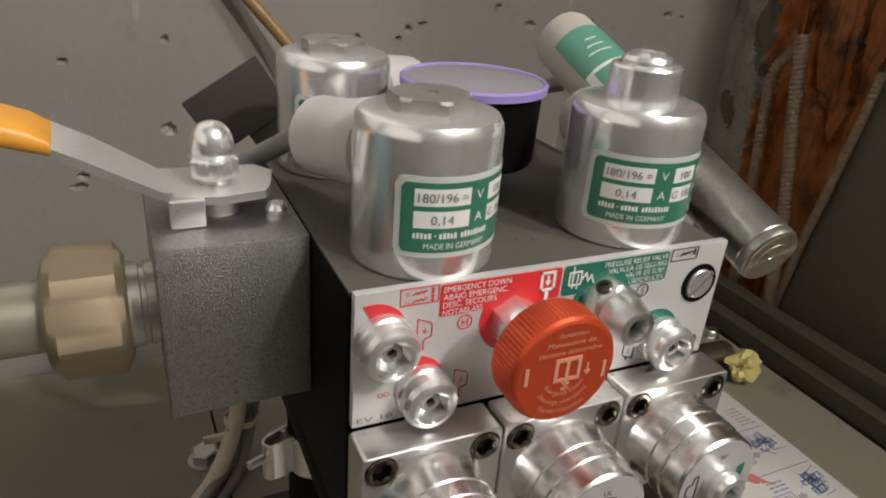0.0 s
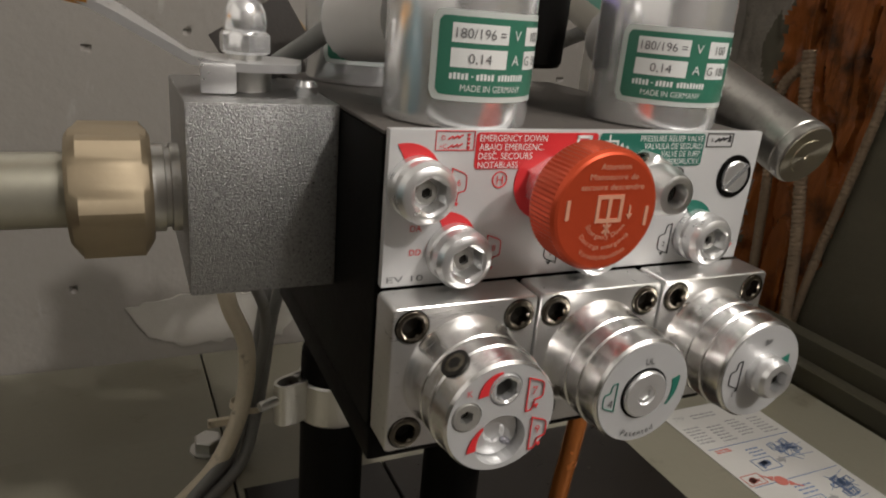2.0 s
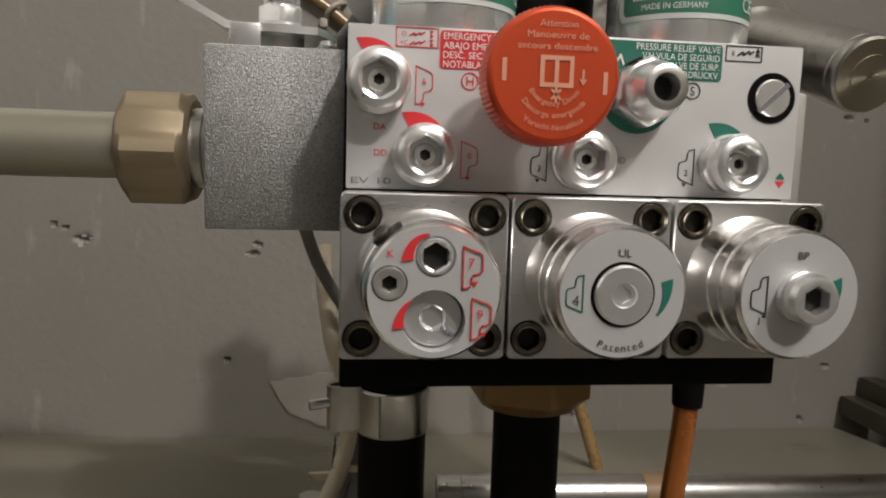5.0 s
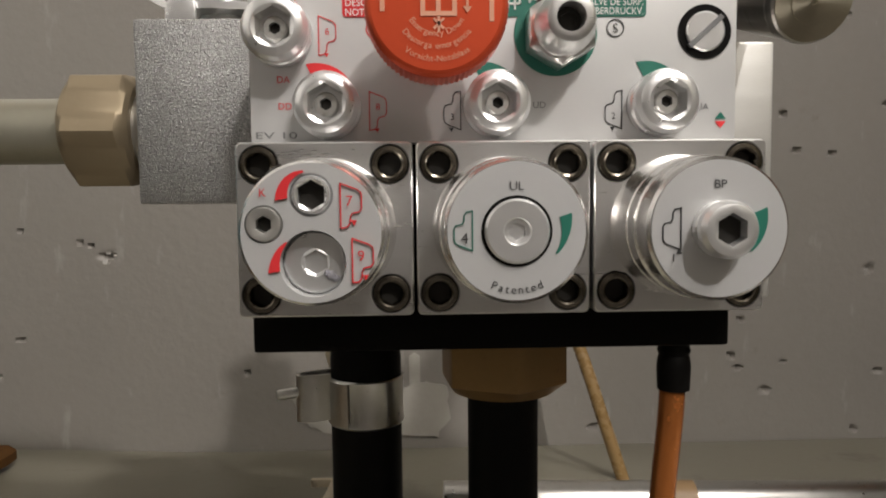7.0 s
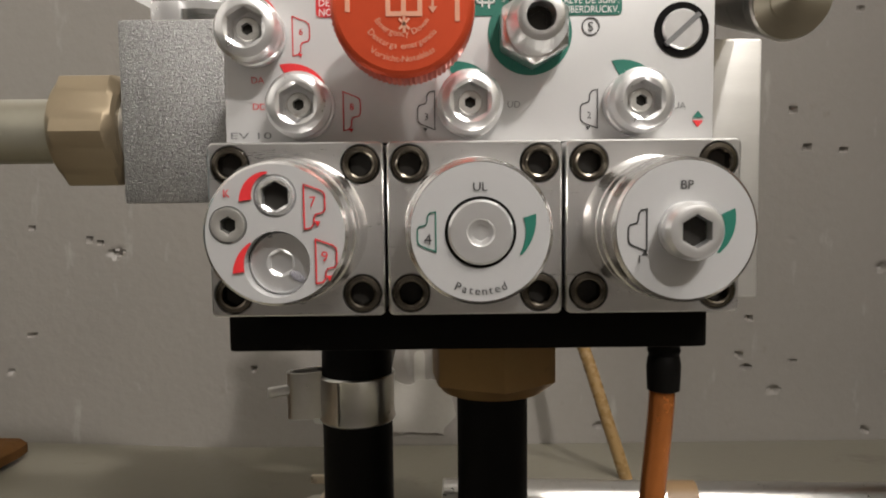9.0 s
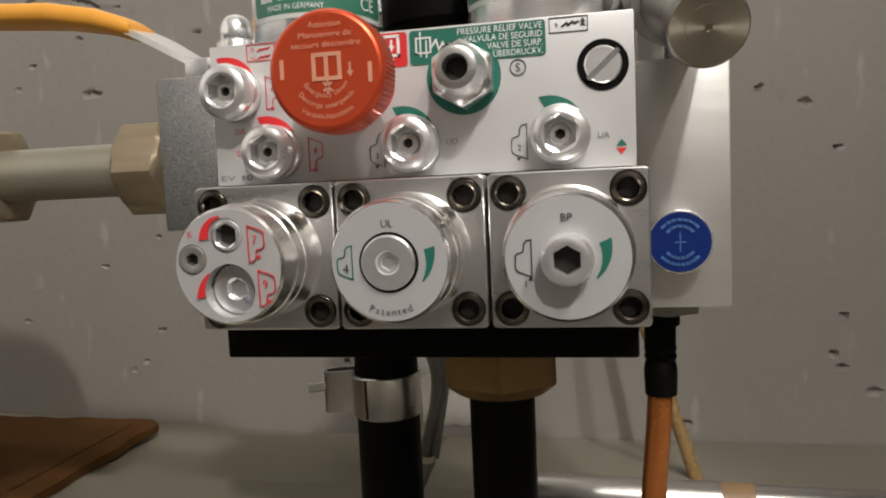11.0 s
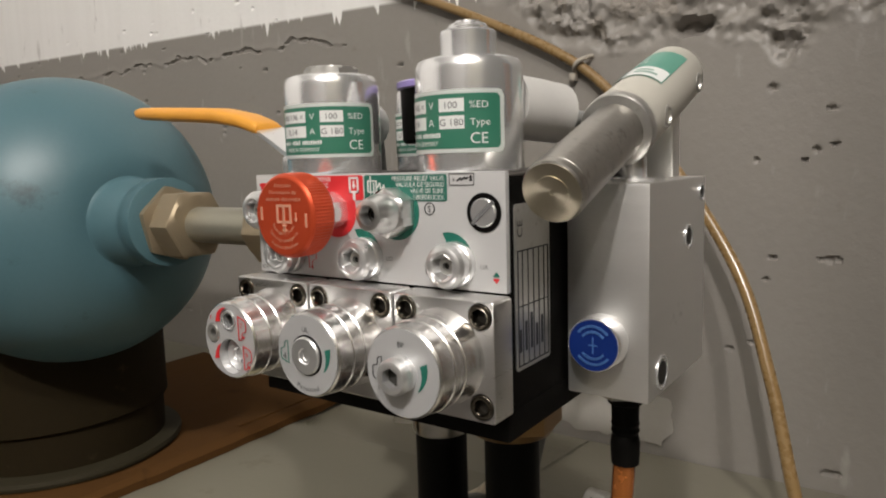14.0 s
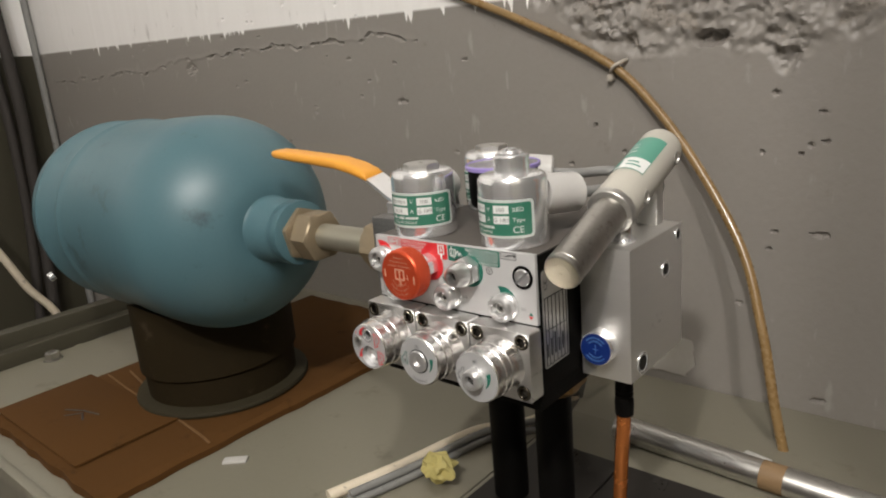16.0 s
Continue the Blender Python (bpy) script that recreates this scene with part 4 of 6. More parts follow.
for u0, u1 in ((-0.0042, -0.0030), (-0.0002, 0.0010), (0.0040, 0.0052)):
    rect(bm, u0, u1, -0.0032, 0.0052, KF)
for u0, u1 in ((-0.0030, -0.0002), (0.0010, 0.0040)):
    rect(bm, u0, u1, 0.0040, 0.0052, KF)
    rect(bm, u0, u1, -0.0032, -0.0020, KF)
rect(bm, -0.0146, -0.0134, -0.0020, 0.0040, KF)
rect(bm, 0.0136, 0.0148, -0.0046, 0.0014, KF)
rect(bm, 0.0076, 0.0082, -0.0010, 0.0018, KF)
flat(bm, [(0.0068, -0.0008), (0.0090, -0.0008), (0.0079, -0.0024)], KF)
line(bm, [(0.0005, -0.0034), (0.0005, -0.0068)], 0.0007, KF)
line(bm, [(-0.0006, -0.0040), (0.0016, -0.0062)], 0.0006, KF)
line(bm, [(-0.0006, -0.0062), (0.0016, -0.0040)], 0.0006, KF)
part("knob_print", bm, KNOB_INK, knob, "pale printed warning words", smooth=0)

# the relief valve stub
RM = front(0.0940, 0, 0.2825)
bm = loft(bmesh.new(), [("x", 0.0098, 0.0004), ("x", 0.0098, 0.0085), ("c", 0.0096, 0.0095), ("c", 0.0088, 0.0098), ("c", 0.0088, 0.0140), ("c", 0.0080, 0.0168), ("c", 0.0068, 0.0205), ("c", 0.0060, 0.0209),
                        ("c", 0.0042, 0.0209), ("c", 0.0040, 0.0204), ("c", 0.0040, 0.0130)], RM, 36)
stub = part("relief_valve", bm, ALU, valve, "bright aluminium relief valve nut")
bm = loft(bmesh.new(), [("c", 0.0039, 0.0150), ("c", 0.0039, 0.0155), ("h", 0.0022, 0.0155), ("h", 0.0022, 0.0135)], RM, 24)
part("grub_screw", bm, HOLE, stub)
bm = loft(bmesh.new(), [("c", 0.0030, 0.0), ("c", 0.0030, 0.0008), ("h", 0.0016, 0.0008), ("h", 0.0016, 0.0002)], Matrix.Translation((0.0895, -0.0050, 0.2915)) @ pose(0, 0, 0, 0, -27, 0), 24)
part("side_screw", bm, SCREW, stub)

# slotted plug
SM = front(0.1398, 0, 0.2830)
bm = bmesh.new()
loft(bm, [("c", 0.0060, 0.0), ("c", 0.0060, 0.0004), ("c", 0.0083, 0.0004), ("c", 0.0083, 0.0)], SM, 40, False, False)
part("plug_ring", bm, BLACK, plate, "black ring round the plug")
bm = loft(bmesh.new(), [("c", 0.0061, 0.0001), ("c", 0.0061, 0.0010), ("c", 0.0056, 0.0014)], SM, 32)
plug = part("slotted_plug", bm, ZINC_SOFT, valve, "silver slotted plug")
bm = bmesh.new()
line(bm, [(-0.0044, -0.0040), (0.0044, 0.0040)], 0.0016, SM, False, 0.0017)
part("slot", bm, GREY_INK, plug)

# type plate on the side
SIDE = Matrix.Translation((0.149, 0, 0)) @ Matrix(((0, 0, 1, 0), (1, 0, 0, 0), (0, 1, 0, 0), (0, 0, 0, 1)))
bm = bmesh.new()
rect(bm, 0.008, 0.040, 0.2140, 0.2860, SIDE, 0.0006, 0.002)
tp = part("type_plate", bm, ZINC_DULL, valve, "silver type plate with a black printed grid")
bm = bmesh.new()
line(bm, [(0.010, 0.2160), (0.038, 0.2160), (0.038, 0.2660), (0.010, 0.2660)], 0.0006, SIDE, True, 0.0009)
for k in range(5):
    line(bm, [(0.014 + 0.005 * k, 0.2160), (0.014 + 0.005 * k, 0.2660)], 0.0004, SIDE, False, 0.0009)
for k in range(5):
    rect(bm, 0.0110 + 0.005 * k, 0.0125 + 0.005 * k, 0.222, 0.232 + 0.003 * (k % 3), SIDE, 0.0009)
line(bm, [(0.010, 0.2420), (0.038, 0.2420)], 0.0005, SIDE, False, 0.0009)
write(bm, "CE", SIDE @ Matrix.Translation((0.014, 0.2755, 0)) @ Matrix.Rotation(radians(90), 4, "Z"), 0.0045, None, True, 0.0009)
part("grid_print", bm, BLACK_INK, tp, smooth=0)

# the three end caps
CX, CZ, DY = (0.0240, 0.0755, 0.1272), 0.2240, -0.0421


def pierced(bm, outline, holes, m, depth, n=28):
    """A flat face of the outline with round holes (u, v, r) that go in by depth."""
    t = bmesh.new()
    edges = []

    def loop(pts):
        vs = [t.verts.new((u, v, 0)) for u, v in pts]
        edges.extend(t.edges.new((a, b)) for a, b in zip(vs, vs[1:] + vs[:1]))
        return vs

    loop(outline)
    rims = [loop([(u + r * math.cos(2 * math.pi * k / n), v + r * math.sin(2 * math.pi * k / n)) for k in range(n)]) for u, v, r in holes]
    bmesh.ops.triangle_fill(t, edges=edges, use_beauty=True, use_dissolve=False)
    for rim in rims:
        low = [t.verts.new((v.co.x, v.co.y, -depth)) for v in rim]
        for k in range(n):
            t.faces.new((rim[k], rim[(k + 1) % n], low[(k + 1) % n], low[k]))
        t.faces.new(low)
    join(bm, t, m)
    return bm


def round_rect(w, h, r, n=5):
    pts = []
    for su, sv, a0 in ((1, 1, 0), (-1, 1, 90), (-1, -1, 180), (1, -1, 270)):
        pts += [(su * (w - r) + r * math.cos(radians(a0 + 90 * k / n)), sv * (h - r) + r * math.sin(radians(a0 + 90 * k / n))) for k in range(n + 1)]
    return pts


def cap_block(cx, cz):
    """A milled block with rounded edges, its front pierced by four counterbores."""
    bm = bmesh.new()
    w, h, M = 0.0253, 0.02525, front(cx, -0.0150, cz)
    rings = []
    for inset, r, level in ((0.0004, 0.0016, -0.0146), (0.0, 0.0018, -0.0140), (0.0, 0.0018, -0.0008), (0.00012, 0.0017, -0.0003), (0.0005, 0.0014, 0.0)):
        rings.append([bm.verts.new(M @ Vector((u, v, level))) for u, v in round_rect(w - inset, h - inset, r)])
    for a, b in zip(rings, rings[1:]):
        for k in range(len(a)):
            bm.faces.new((a[k], a[(k + 1) % len(a)], b[(k + 1) % len(a)], b[k]))
    bm.faces.new(rings[0])
    pierced(bm, round_rect(w - 0.0005, h - 0.0005, 0.0014), [(sx * 0.0187, sz * 0.0187, 0.0058) for sx in (-1, 1) for sz in (-1, 1)], M, 0.006)
    bmesh.ops.remove_doubles(bm, verts=bm.verts, dist=0.00002)
    return bm


bm = loft(bmesh.new(), [("c", 0.0054, -0.0058), ("c", 0.0055, -0.0002), ("c", 0.0052, 0.0006), ("c", 0.0040, 0.0008), ("c", 0.0035, 0.0006), ("h", 0.0030, 0.0000), ("h", 0.0030, -0.0034)], front(0, -0.0150, 0), 24)
SCREW_MESH = link("cap_screw", bm, SCREW)
bm = loft(bmesh.new(), [("h", 0.00298, -0.0033), ("h", 0.00298, -0.0031)], front(0, -0.0150, 0), 24)
SOCKET_MESH = link("socket", bm, HOLE)
for i, cx in enumerate(CX):
    bm = cap_block(cx, 0.22375)
    cap = part("end_cap", bm, ALU, valve, "milled aluminium end cap with a printed round dial")
    fat = 0.0189 if i else 0.0187
    prof = [("c", 0.0208, -0.001), ("c", 0.0200, 0.0014), ("c", 0.0193, 0.0034), ("c", 0.0193, 0.0110), ("c", 0.0188, 0.0115), ("c", 0.0188, 0.0121), ("c", 0.0193, 0.0126),
            ("c", 0.0193, 0.0180), ("c", 0.0188, 0.0185), ("c", 0.0188, 0.0190), ("c", fat, 0.0196), ("c", fat - 0.0004, 0.0260), ("c", fat - 0.0012, 0.0270)]
    bm = loft(bmesh.new(), prof, front(cx, -0.0150, CZ), 72, cap1=i > 0)
    part("cap_cylinder", bm, CAP, cap, "turned aluminium cylinder", smooth=30)
    for sx in (-1, 1):
        for sz in (-1, 1):
            s = part("cap_screw", SCREW_MESH, None, cap, "blackened hexagon socket screw")
            s.location = (cx + sx * 0.0187, 0, 0.22375 + sz * 0.0187)
            h = part("socket", SOCKET_MESH, None, cap)
            h.location = s.location
    DM = front(cx, DY, CZ)
    bm = bmesh.new()
    if i:
        loft(bm, [("c", 0.0175, 0.0), ("c", 0.0175, 0.0003)], DM, 64)
    else:
        circle = [(0.0175 * math.cos(2 * math.pi * k / 64), 0.0175 * math.sin(2 * math.pi * k / 64)) for k in range(64)]
        pierced(bm, circle, [(0.0002, 0.0096, 0.0054), (-0.0117, 0.0024, 0.0048), (0.0003, -0.0076, 0.0084)], DM, 0.0062)
    dial = part("dial", bm, DIAL, cap, "round silver dial", smooth=0)
    DM = front(cx, DY - 0.0003, CZ)
    ink, green, black = bmesh.new(), bmesh.new(), bmesh.new()
    if i == 0:
        write(ink, "K", DM @ Matrix.Translation((-0.0116, 0.0093, 0)), 0.0020)
        ring(ink, 0.0056, 0.0088, DM @ Matrix.Translation((0.0, 0.0098, 0)), a0=190, a1=105, n=20, taper=0.15)
        ring(ink, 0.0086, 0.0116, DM @ Matrix.Translation((0.0007, -0.0078, 0)), a0=190, a1=140, n=20, taper=0.15)
        for u, v, n in ((0.0075, 0.0012, "7"), (0.0102, -0.0125, "9")):
            line(ink, house(u, v, 0.0052, 0.0112), 0.00035, DM, True)
            write(ink, n, DM @ Matrix.Translation((u + 0.0022, v + 0.0056, 0)), 0.0026)
            flat(ink, [(u + 0.0026, v + 0.0020), (u + 0.0040, v + 0.0020), (u + 0.0033, v + 0.0006)], DM)
        for u, v, r, hr, m1 in ((0.0002, 0.0096, 0.0053, 0.0033, ZINC), (-0.0117, 0.0024, 0.0047, 0.0019, ZINC_DULL)):
            P = DM @ Matrix.Translation((u, v, -0.0012))
            bm = loft(bmesh.new(), [("c", r, -0.0040), ("c", r, 0.0004), ("c", r * 0.90, 0.0014), ("c", r * 0.76, 0.0015), ("h", hr, 0.0011), ("h", hr, -0.0022)], P, 36)
            part("dial_screw", bm, m1, cap, "small bright socket screw in the dial")
            part("socket", loft(bmesh.new(), [("h", hr * 0.99, -0.0021), ("h", hr * 0.99, -0.0019)], P, 24), HOLE, cap)
        P = DM @ Matrix.Translation((0.0003, -0.0076, -0.0058))
        bm = loft(bmesh.new(), [("c", 0.0082, -0.0002), ("c", 0.0082, 0.0006), ("c", 0.0076, 0.0014), ("c", 0.0036, 0.0014), ("h", 0.0029, 0.0008), ("h", 0.0026, -0.0012), ("c", 0.0008, -0.0018)], P, 36)
        part("sunk_plug", bm, ZINC_SOFT, cap, "wet shiny plug sunk in the dial")
        bm = bmesh.new()
        for u, v, r in ((0.0040, -0.0034, 0.0013), (0.0052, -0.0042, 0.0010), (0.0030, -0.0028, 0.0009)):
            loft(bm, [("c", r, 0.0014), ("c", r * 0.92, 0.0018), ("c", r * 0.6, 0.0022), ("c", r * 0.2, 0.0023)], P @ Matrix.Translation((u, v, 0)), 16)
        part("oil_drop", bm, GLASS, cap, "clear drop of oil on the plug", smooth=60)
        P = Matrix.Translation((cx, -0.0326, CZ)) @ pose(0, 0, 0, 0, 90 - 129.5, 0)
        bm = loft(bmesh.new(), [("c", 0.0036, 0.0180), ("c", 0.0036, 0.0192), ("c", 0.0033, 0.0195), ("h", 0.0018, 0.0195), ("h", 0.0018, 0.0182)], P, 28)
        part("set_screw", bm, SCREW, cap, "dark set screw in the cylinder's side")
        bm = loft(bmesh.new(), [("c", 0.0046, 0.0170), ("c", 0.0046, 0.0194), ("c", 0.0040, 0.0194)], P, 28)
        part("screw_hole", bm, HOLE, cap)
    elif i == 1:
        write(black, "UL", DM @ Matrix.Translation((0.0, 0.0103, 0)), 0.0022)
        line(green, house(-0.0158, -0.0048, 0.0046, 0.0100, True, True), 0.00032, DM, True)
        write(black, "4", DM @ Matrix.Translation((-0.0132, -0.0030, 0)), 0.0028, lift=0.0005)
        ring(green, 0.0113, 0.0146, DM, a0=18, a1=-30, n=20, taper=0.15)
        arc_write(black, "Patented", DM, 0.0158, -90, 0.0021, True, 1.25)
        bm = bmesh.new()
        loft(bm, [("c", 0.0080, 0.0), ("c", 0.0080, 0.0002), ("c", 0.0090, 0.0002), ("c", 0.0090, 0.0)], DM, 40, False, False)
        part("plug_ring", bm, BLACK, cap)
        bm = loft(bmesh.new(), [("c", 0.0082, 0.0), ("c", 0.0082, 0.0010), ("c", 0.0076, 0.0016), ("c", 0.0036, 0.0016), ("c", 0.0032, 0.0010), ("h", 0.0020, 0.0008), ("h", 0.0020, 0.0002)], DM, 36)
        part("centre_plug", bm, ZINC_SOFT, cap, "round bright centre plug")
    else:
        write(black, "BP", DM @ Matrix.Translation((0.0, 0.0103, 0)), 0.0022)
        line(black, house(-0.0146, -0.0052, 0.0046, 0.0106, True, True), 0.00032, DM, True)
        write(black, "1", DM @ Matrix.Translation((-0.0118, -0.0082, 0)), 0.0020)
        flat(black, [(-0.0111, -0.0062), (-0.0097, -0.0062), (-0.0104, -0.0048)], DM)
        ring(green, 0.0096, 0.0132, DM, a0=24, a1=-36, n=20, taper=0.15)
        bm = loft(bmesh.new(), [("c", 0.0072, 0.0), ("c", 0.0072, 0.0022), ("c", 0.0066, 0.0026), ("c", 0.0066, 0.0032), ("c", 0.0073, 0.0037), ("c", 0.0073, 0.0058), ("c", 0.0064, 0.0074), ("c", 0.0050, 0.0078), ("h", 0.0036, 0.0076), ("h", 0.0036, 0.0036)], DM, 48)
        part("centre_nut", bm, ZINC_SOFT, cap, "protruding round socket nut")
        part("socket", loft(bmesh.new(), [("h", 0.00355, 0.0037), ("h", 0.00355, 0.0039)], DM, 24), HOLE, cap)
    for name, b, m1 in (("red_print", ink, RED), ("green_print", green, GREEN), ("black_print", black, BLACK_INK)):
        if len(b.verts):
            part(name, b, m1, cap, smooth=0)
        else:
            b.free()


# ---- the magnet coils ----
def coil(x, y, mid, tall, label):
    c = thing("solenoid_coil", (x, y, 0.299), label, "solenoid", "coils on the valve block")
    M = Matrix.Translation((x, y, 0.2991))
    bm = loft(bmesh.new(), [("c", 0.0236, 0.0), ("c", 0.0243, 0.0006), ("c", 0.0245, 0.0016), ("c", 0.0245, 0.0450), ("c", 0.0240, 0.0475), ("c", 0.0228, 0.0494), ("c", 0.0205, 0.0503), ("c", 0.013, 0.0505)], M, 72)
    shell = part("shell", bm, ZINC, c, "shiny zinc coil shell", smooth=28)
    if tall:
        bm = loft(bmesh.new(), [("c", 0.0128, 0.0505), ("c", 0.0128, 0.0620), ("c", 0.0122, 0.0628), ("c", 0.0100, 0.0629), ("c", 0.0098, 0.0626), ("c", 0.0092, 0.0626), ("c", 0.0092, 0.0644), ("c", 0.0082, 0.0658), ("c", 0.006, 0.0659), ("c", 0.0058, 0.0672), ("h", 0.0026, 0.0672), ("h", 0.0026, 0.066)], M, 48)
        part("raised_cap", bm, ZINC, c, "tall round screw cap")
    else:
        bm = loft(bmesh.new(), [("h", 0.0124, 0.0504), ("h", 0.0124, 0.0540), ("c", 0.0126, 0.0550), ("c", 0.0060, 0.0552), ("h", 0.0022, 0.0552), ("h", 0.0022, 0.054)], M, 36)
        part("hex_nut", bm, ZINC_DULL, c, "flat hexagon nut")
    R, SPAN = 0.0245, 0.0645

    def wrap(lift):
        def f(p):
            a = radians(mid) + (p.x - SPAN / 2) * 0.94 / R
            r = R + lift + p.z
            return Vector((x + r * math.cos(a), y + r * math.sin(a), 0.3080 + p.y * 0.90))
        return f

    def patch(bm, u0, u1, v0, v1, lift, r=0.0):
        f = wrap(lift)
        n = max(2, int((u1 - u0) / 0.0012))
        cols = []
        for i in range(n + 1):
            u = u0 + (u1 - u0) * i / n
            cut = 0.0
            e = min(u - u0, u1 - u)
            if r and e < r:
                cut = r - math.sqrt(max(0, r * r - (r - e) ** 2))
            cols.append((bm.verts.new(f(Vector((u, v0 + cut, 0)))), bm.verts.new(f(Vector((u, v1 - cut, 0))))))
        for a, b in zip(cols, cols[1:]):
            bm.faces.new((a[0], b[0], b[1], a[1]))

    def words(bm, s, u, v, h, w=None):
        write(bm, s, Matrix(), h, w, True, 0.0, warp=lambda p: wrap(0.0007)(Vector((p.x + u, p.y + v, 0))))

    bm = bmesh.new()
    patch(bm, 0, SPAN, 0, 0.0295, 0.0003, 0.003)
    lab = part("label", bm, LABEL_SILVER, c, "silver and green type label")
    bm = bmesh.new()
    patch(bm, 0.0022, SPAN - 0.0022, 0.0020, 0.0275, 0.0004, 0.0018)
    part("green_field", bm, LABEL_GREEN, lab)
    fields, dark = bmesh.new(), bmesh.new()
    for u0, u1 in ((0.0065, 0.0255), (0.0335, 0.0455)):
        for v0 in (0.0192, 0.0112):
            patch(fields, u0, u1, v0, v0 + 0.0062, 0.0005)
    words(dark, "180/196 =", 0.0160, 0.0207, 0.0032, 0.0165)
    words(dark, "0,14", 0.0160, 0.0127, 0.0032)
    words(dark, "100", 0.0395, 0.0207, 0.0032)
    words(dark, "G 180", 0.0395, 0.0127, 0.0032)
    words(fields, "V", 0.0292, 0.0207, 0.0034)
    words(fields, "A", 0.0292, 0.0127, 0.0034)
    words(fields, "%ED", 0.0520, 0.0207, 0.0032)
    words(fields, "Type", 0.0525, 0.0127, 0.0032)
    for u0, n in ((0.0065, 5), (0.0152, 5), (0.0228, 9)):
        for k in range(n):
            patch(fields, u0 + 0.00128 * k, u0 + 0.00128 * k + 0.0009, 0.0073, 0.0095 if k % 3 else 0.0092, 0.0005)
    patch(fields, 0.0136, 0.0142, 0.0082, 0.0087, 0.0005)
    words(fields, "MADE IN GERMANY", 0.0215, 0.0035, 0.0022, 0.0225)
    words(fields, "CE", 0.0520, 0.0042, 0.0052, 0.0078)
    part("pale_print", fields, WHITE_INK, lab, smooth=0)
    part("dark_print", dark, GREY_INK, lab, smooth=0)
    return c, M


def coil_plug(c, x, y, ang, length, drop, label):
    """The grey connector and its cable's root behind a coil."""
    d = Vector((math.cos(radians(ang)), math.sin(radians(ang)), -0.10)).normalized()
    a = Vector((x, y, 0.3320)) + d * 0.0230
    b = a + d * length
    bm = loft(bmesh.new(), [("c", 0.0150, 0.0), ("c", 0.0150, length * 0.62), ("k", 0.0148, length * 0.66), ("k", 0.0148, length * 0.95), ("c", 0.0125, length), ("c", 0.006, length)], axis(a, b), 44)
    p = part("plug", bm, GREY_PLASTIC, c, label, smooth=35)
    return b, d


C1, _ = coil(0.0322, 0.0262, -64, False, "zinc-plated round solenoid coil with green label and hex nut")
C2, _ = coil(0.1168, 0.0268, -92, True, "zinc-plated round solenoid coil with green label and tall cap")
C3, _ = coil(0.0290, 0.1225, -75, False, "zinc-plated round solenoid coil behind the front two")
P1, D1 = coil_plug(C1, 0.0322, 0.0262, 113, 0.034, 0, "grey round cable plug")
P2, D2 = coil_plug(C2, 0.1168, 0.0268, 70, 0.034, 0, "grey round cable plug")
P3, D3 = coil_plug(C3, 0.0290, 0.1225, 30, 0.030, 0, "grey round cable plug")


def cable(name, pts, r, material, label, group="", n=12, steps=12, category="cable"):
    return lone(name, tube(bmesh.new(), pts, r, n, steps), material, label, category, group)


cable("coil_cable", (P1 - D1 * 0.001, P1 + D1 * 0.02 + Vector((0, 0, -0.006)), (-0.030, 0.150, 0.275), (-0.024, 0.235, 0.20), (0.016, 0.284, 0.11), (0.004, 0.283, 0.030)), 0.0042, GREY_CABLE, "grey coil cable running behind the valve", "coil cables")
cable("coil_cable", (P2 - D2 * 0.001, P2 + D2 * 0.025, (0.165, 0.135, 0.330), (0.145, 0.200, 0.300), (0.060, 0.235, 0.240), (0.030, 0.292, 0.13), (0.012, 0.287, 0.033)), 0.0042, GREY_CABLE, "grey coil cable running behind the valve", "coil cables")
cable("coil_cable", (P3 - D3 * 0.001, P3 + D3 * 0.02, (0.130, 0.165, 0.325), (0.110, 0.225, 0.285), (0.030, 0.262, 0.210), (0.020, 0.300, 0.12), (0.006, 0.293, 0.034)), 0.0042, GREY_CABLE, "grey coil cable running behind the valve", "coil cables")

# black cup with a clear purple-rimmed lid
cup = thing("filter_cup", (0.0735, 0.0765, 0.299), "black cup with clear purple-rimmed lid on the valve block", "cup")
M = Matrix.Translation((0.0735, 0.0765, 0.2991))
part("foot", loft(bmesh.new(), [("c", 0.0135, 0.0), ("c", 0.0135, 0.017)], M, 36), ZINC_DULL, cup, "narrow steel foot")
part("cup", loft(bmesh.new(), [("c", 0.020, 0.0150), ("c", 0.0262, 0.0155), ("c", 0.0273, 0.0172), ("c", 0.0278, 0.036), ("c", 0.0278, 0.044)], M, 48), BLACK, cup)
part("rim", loft(bmesh.new(), [("c", 0.0282, 0.0442), ("c", 0.0298, 0.0446), ("c", 0.0300, 0.0474), ("c", 0.0290, 0.0482), ("c", 0.0280, 0.0478), ("c", 0.0280, 0.0442)], M, 48, False, False), PURPLE, cup, "purple plastic rim")
part("lid", loft(bmesh.new(), [("c", 0.0279, 0.0455), ("c", 0.0279, 0.0475), ("c", 0.014, 0.0490), ("c", 0.004, 0.0492)], M, 48), GLASS, cup, "clear plastic lid")

# ---- the hand pump beside the block ----
pump = thing("hand_pump", (0.170, 0.100, 0.192), "aluminium hand pump block with a sloping steel lever socket", "pump")
bm = bmesh.new()
box(bm, 0.1508, 0.1905, 0.0560, 0.1470, 0.1920, 0.2925, 0.0012)
part("pump_body", bm, ALU_X, pump, "milled aluminium pump block")
bm = loft(bmesh.new(), [("h", 0.0135, 0.0), ("h", 0.0135, 0.0065), ("c", 0.0125, 0.0068)], pose(0.1675, 0.086, 0.1853), 36)
part("hose_nut", bm, ZINC_DULL, pump)


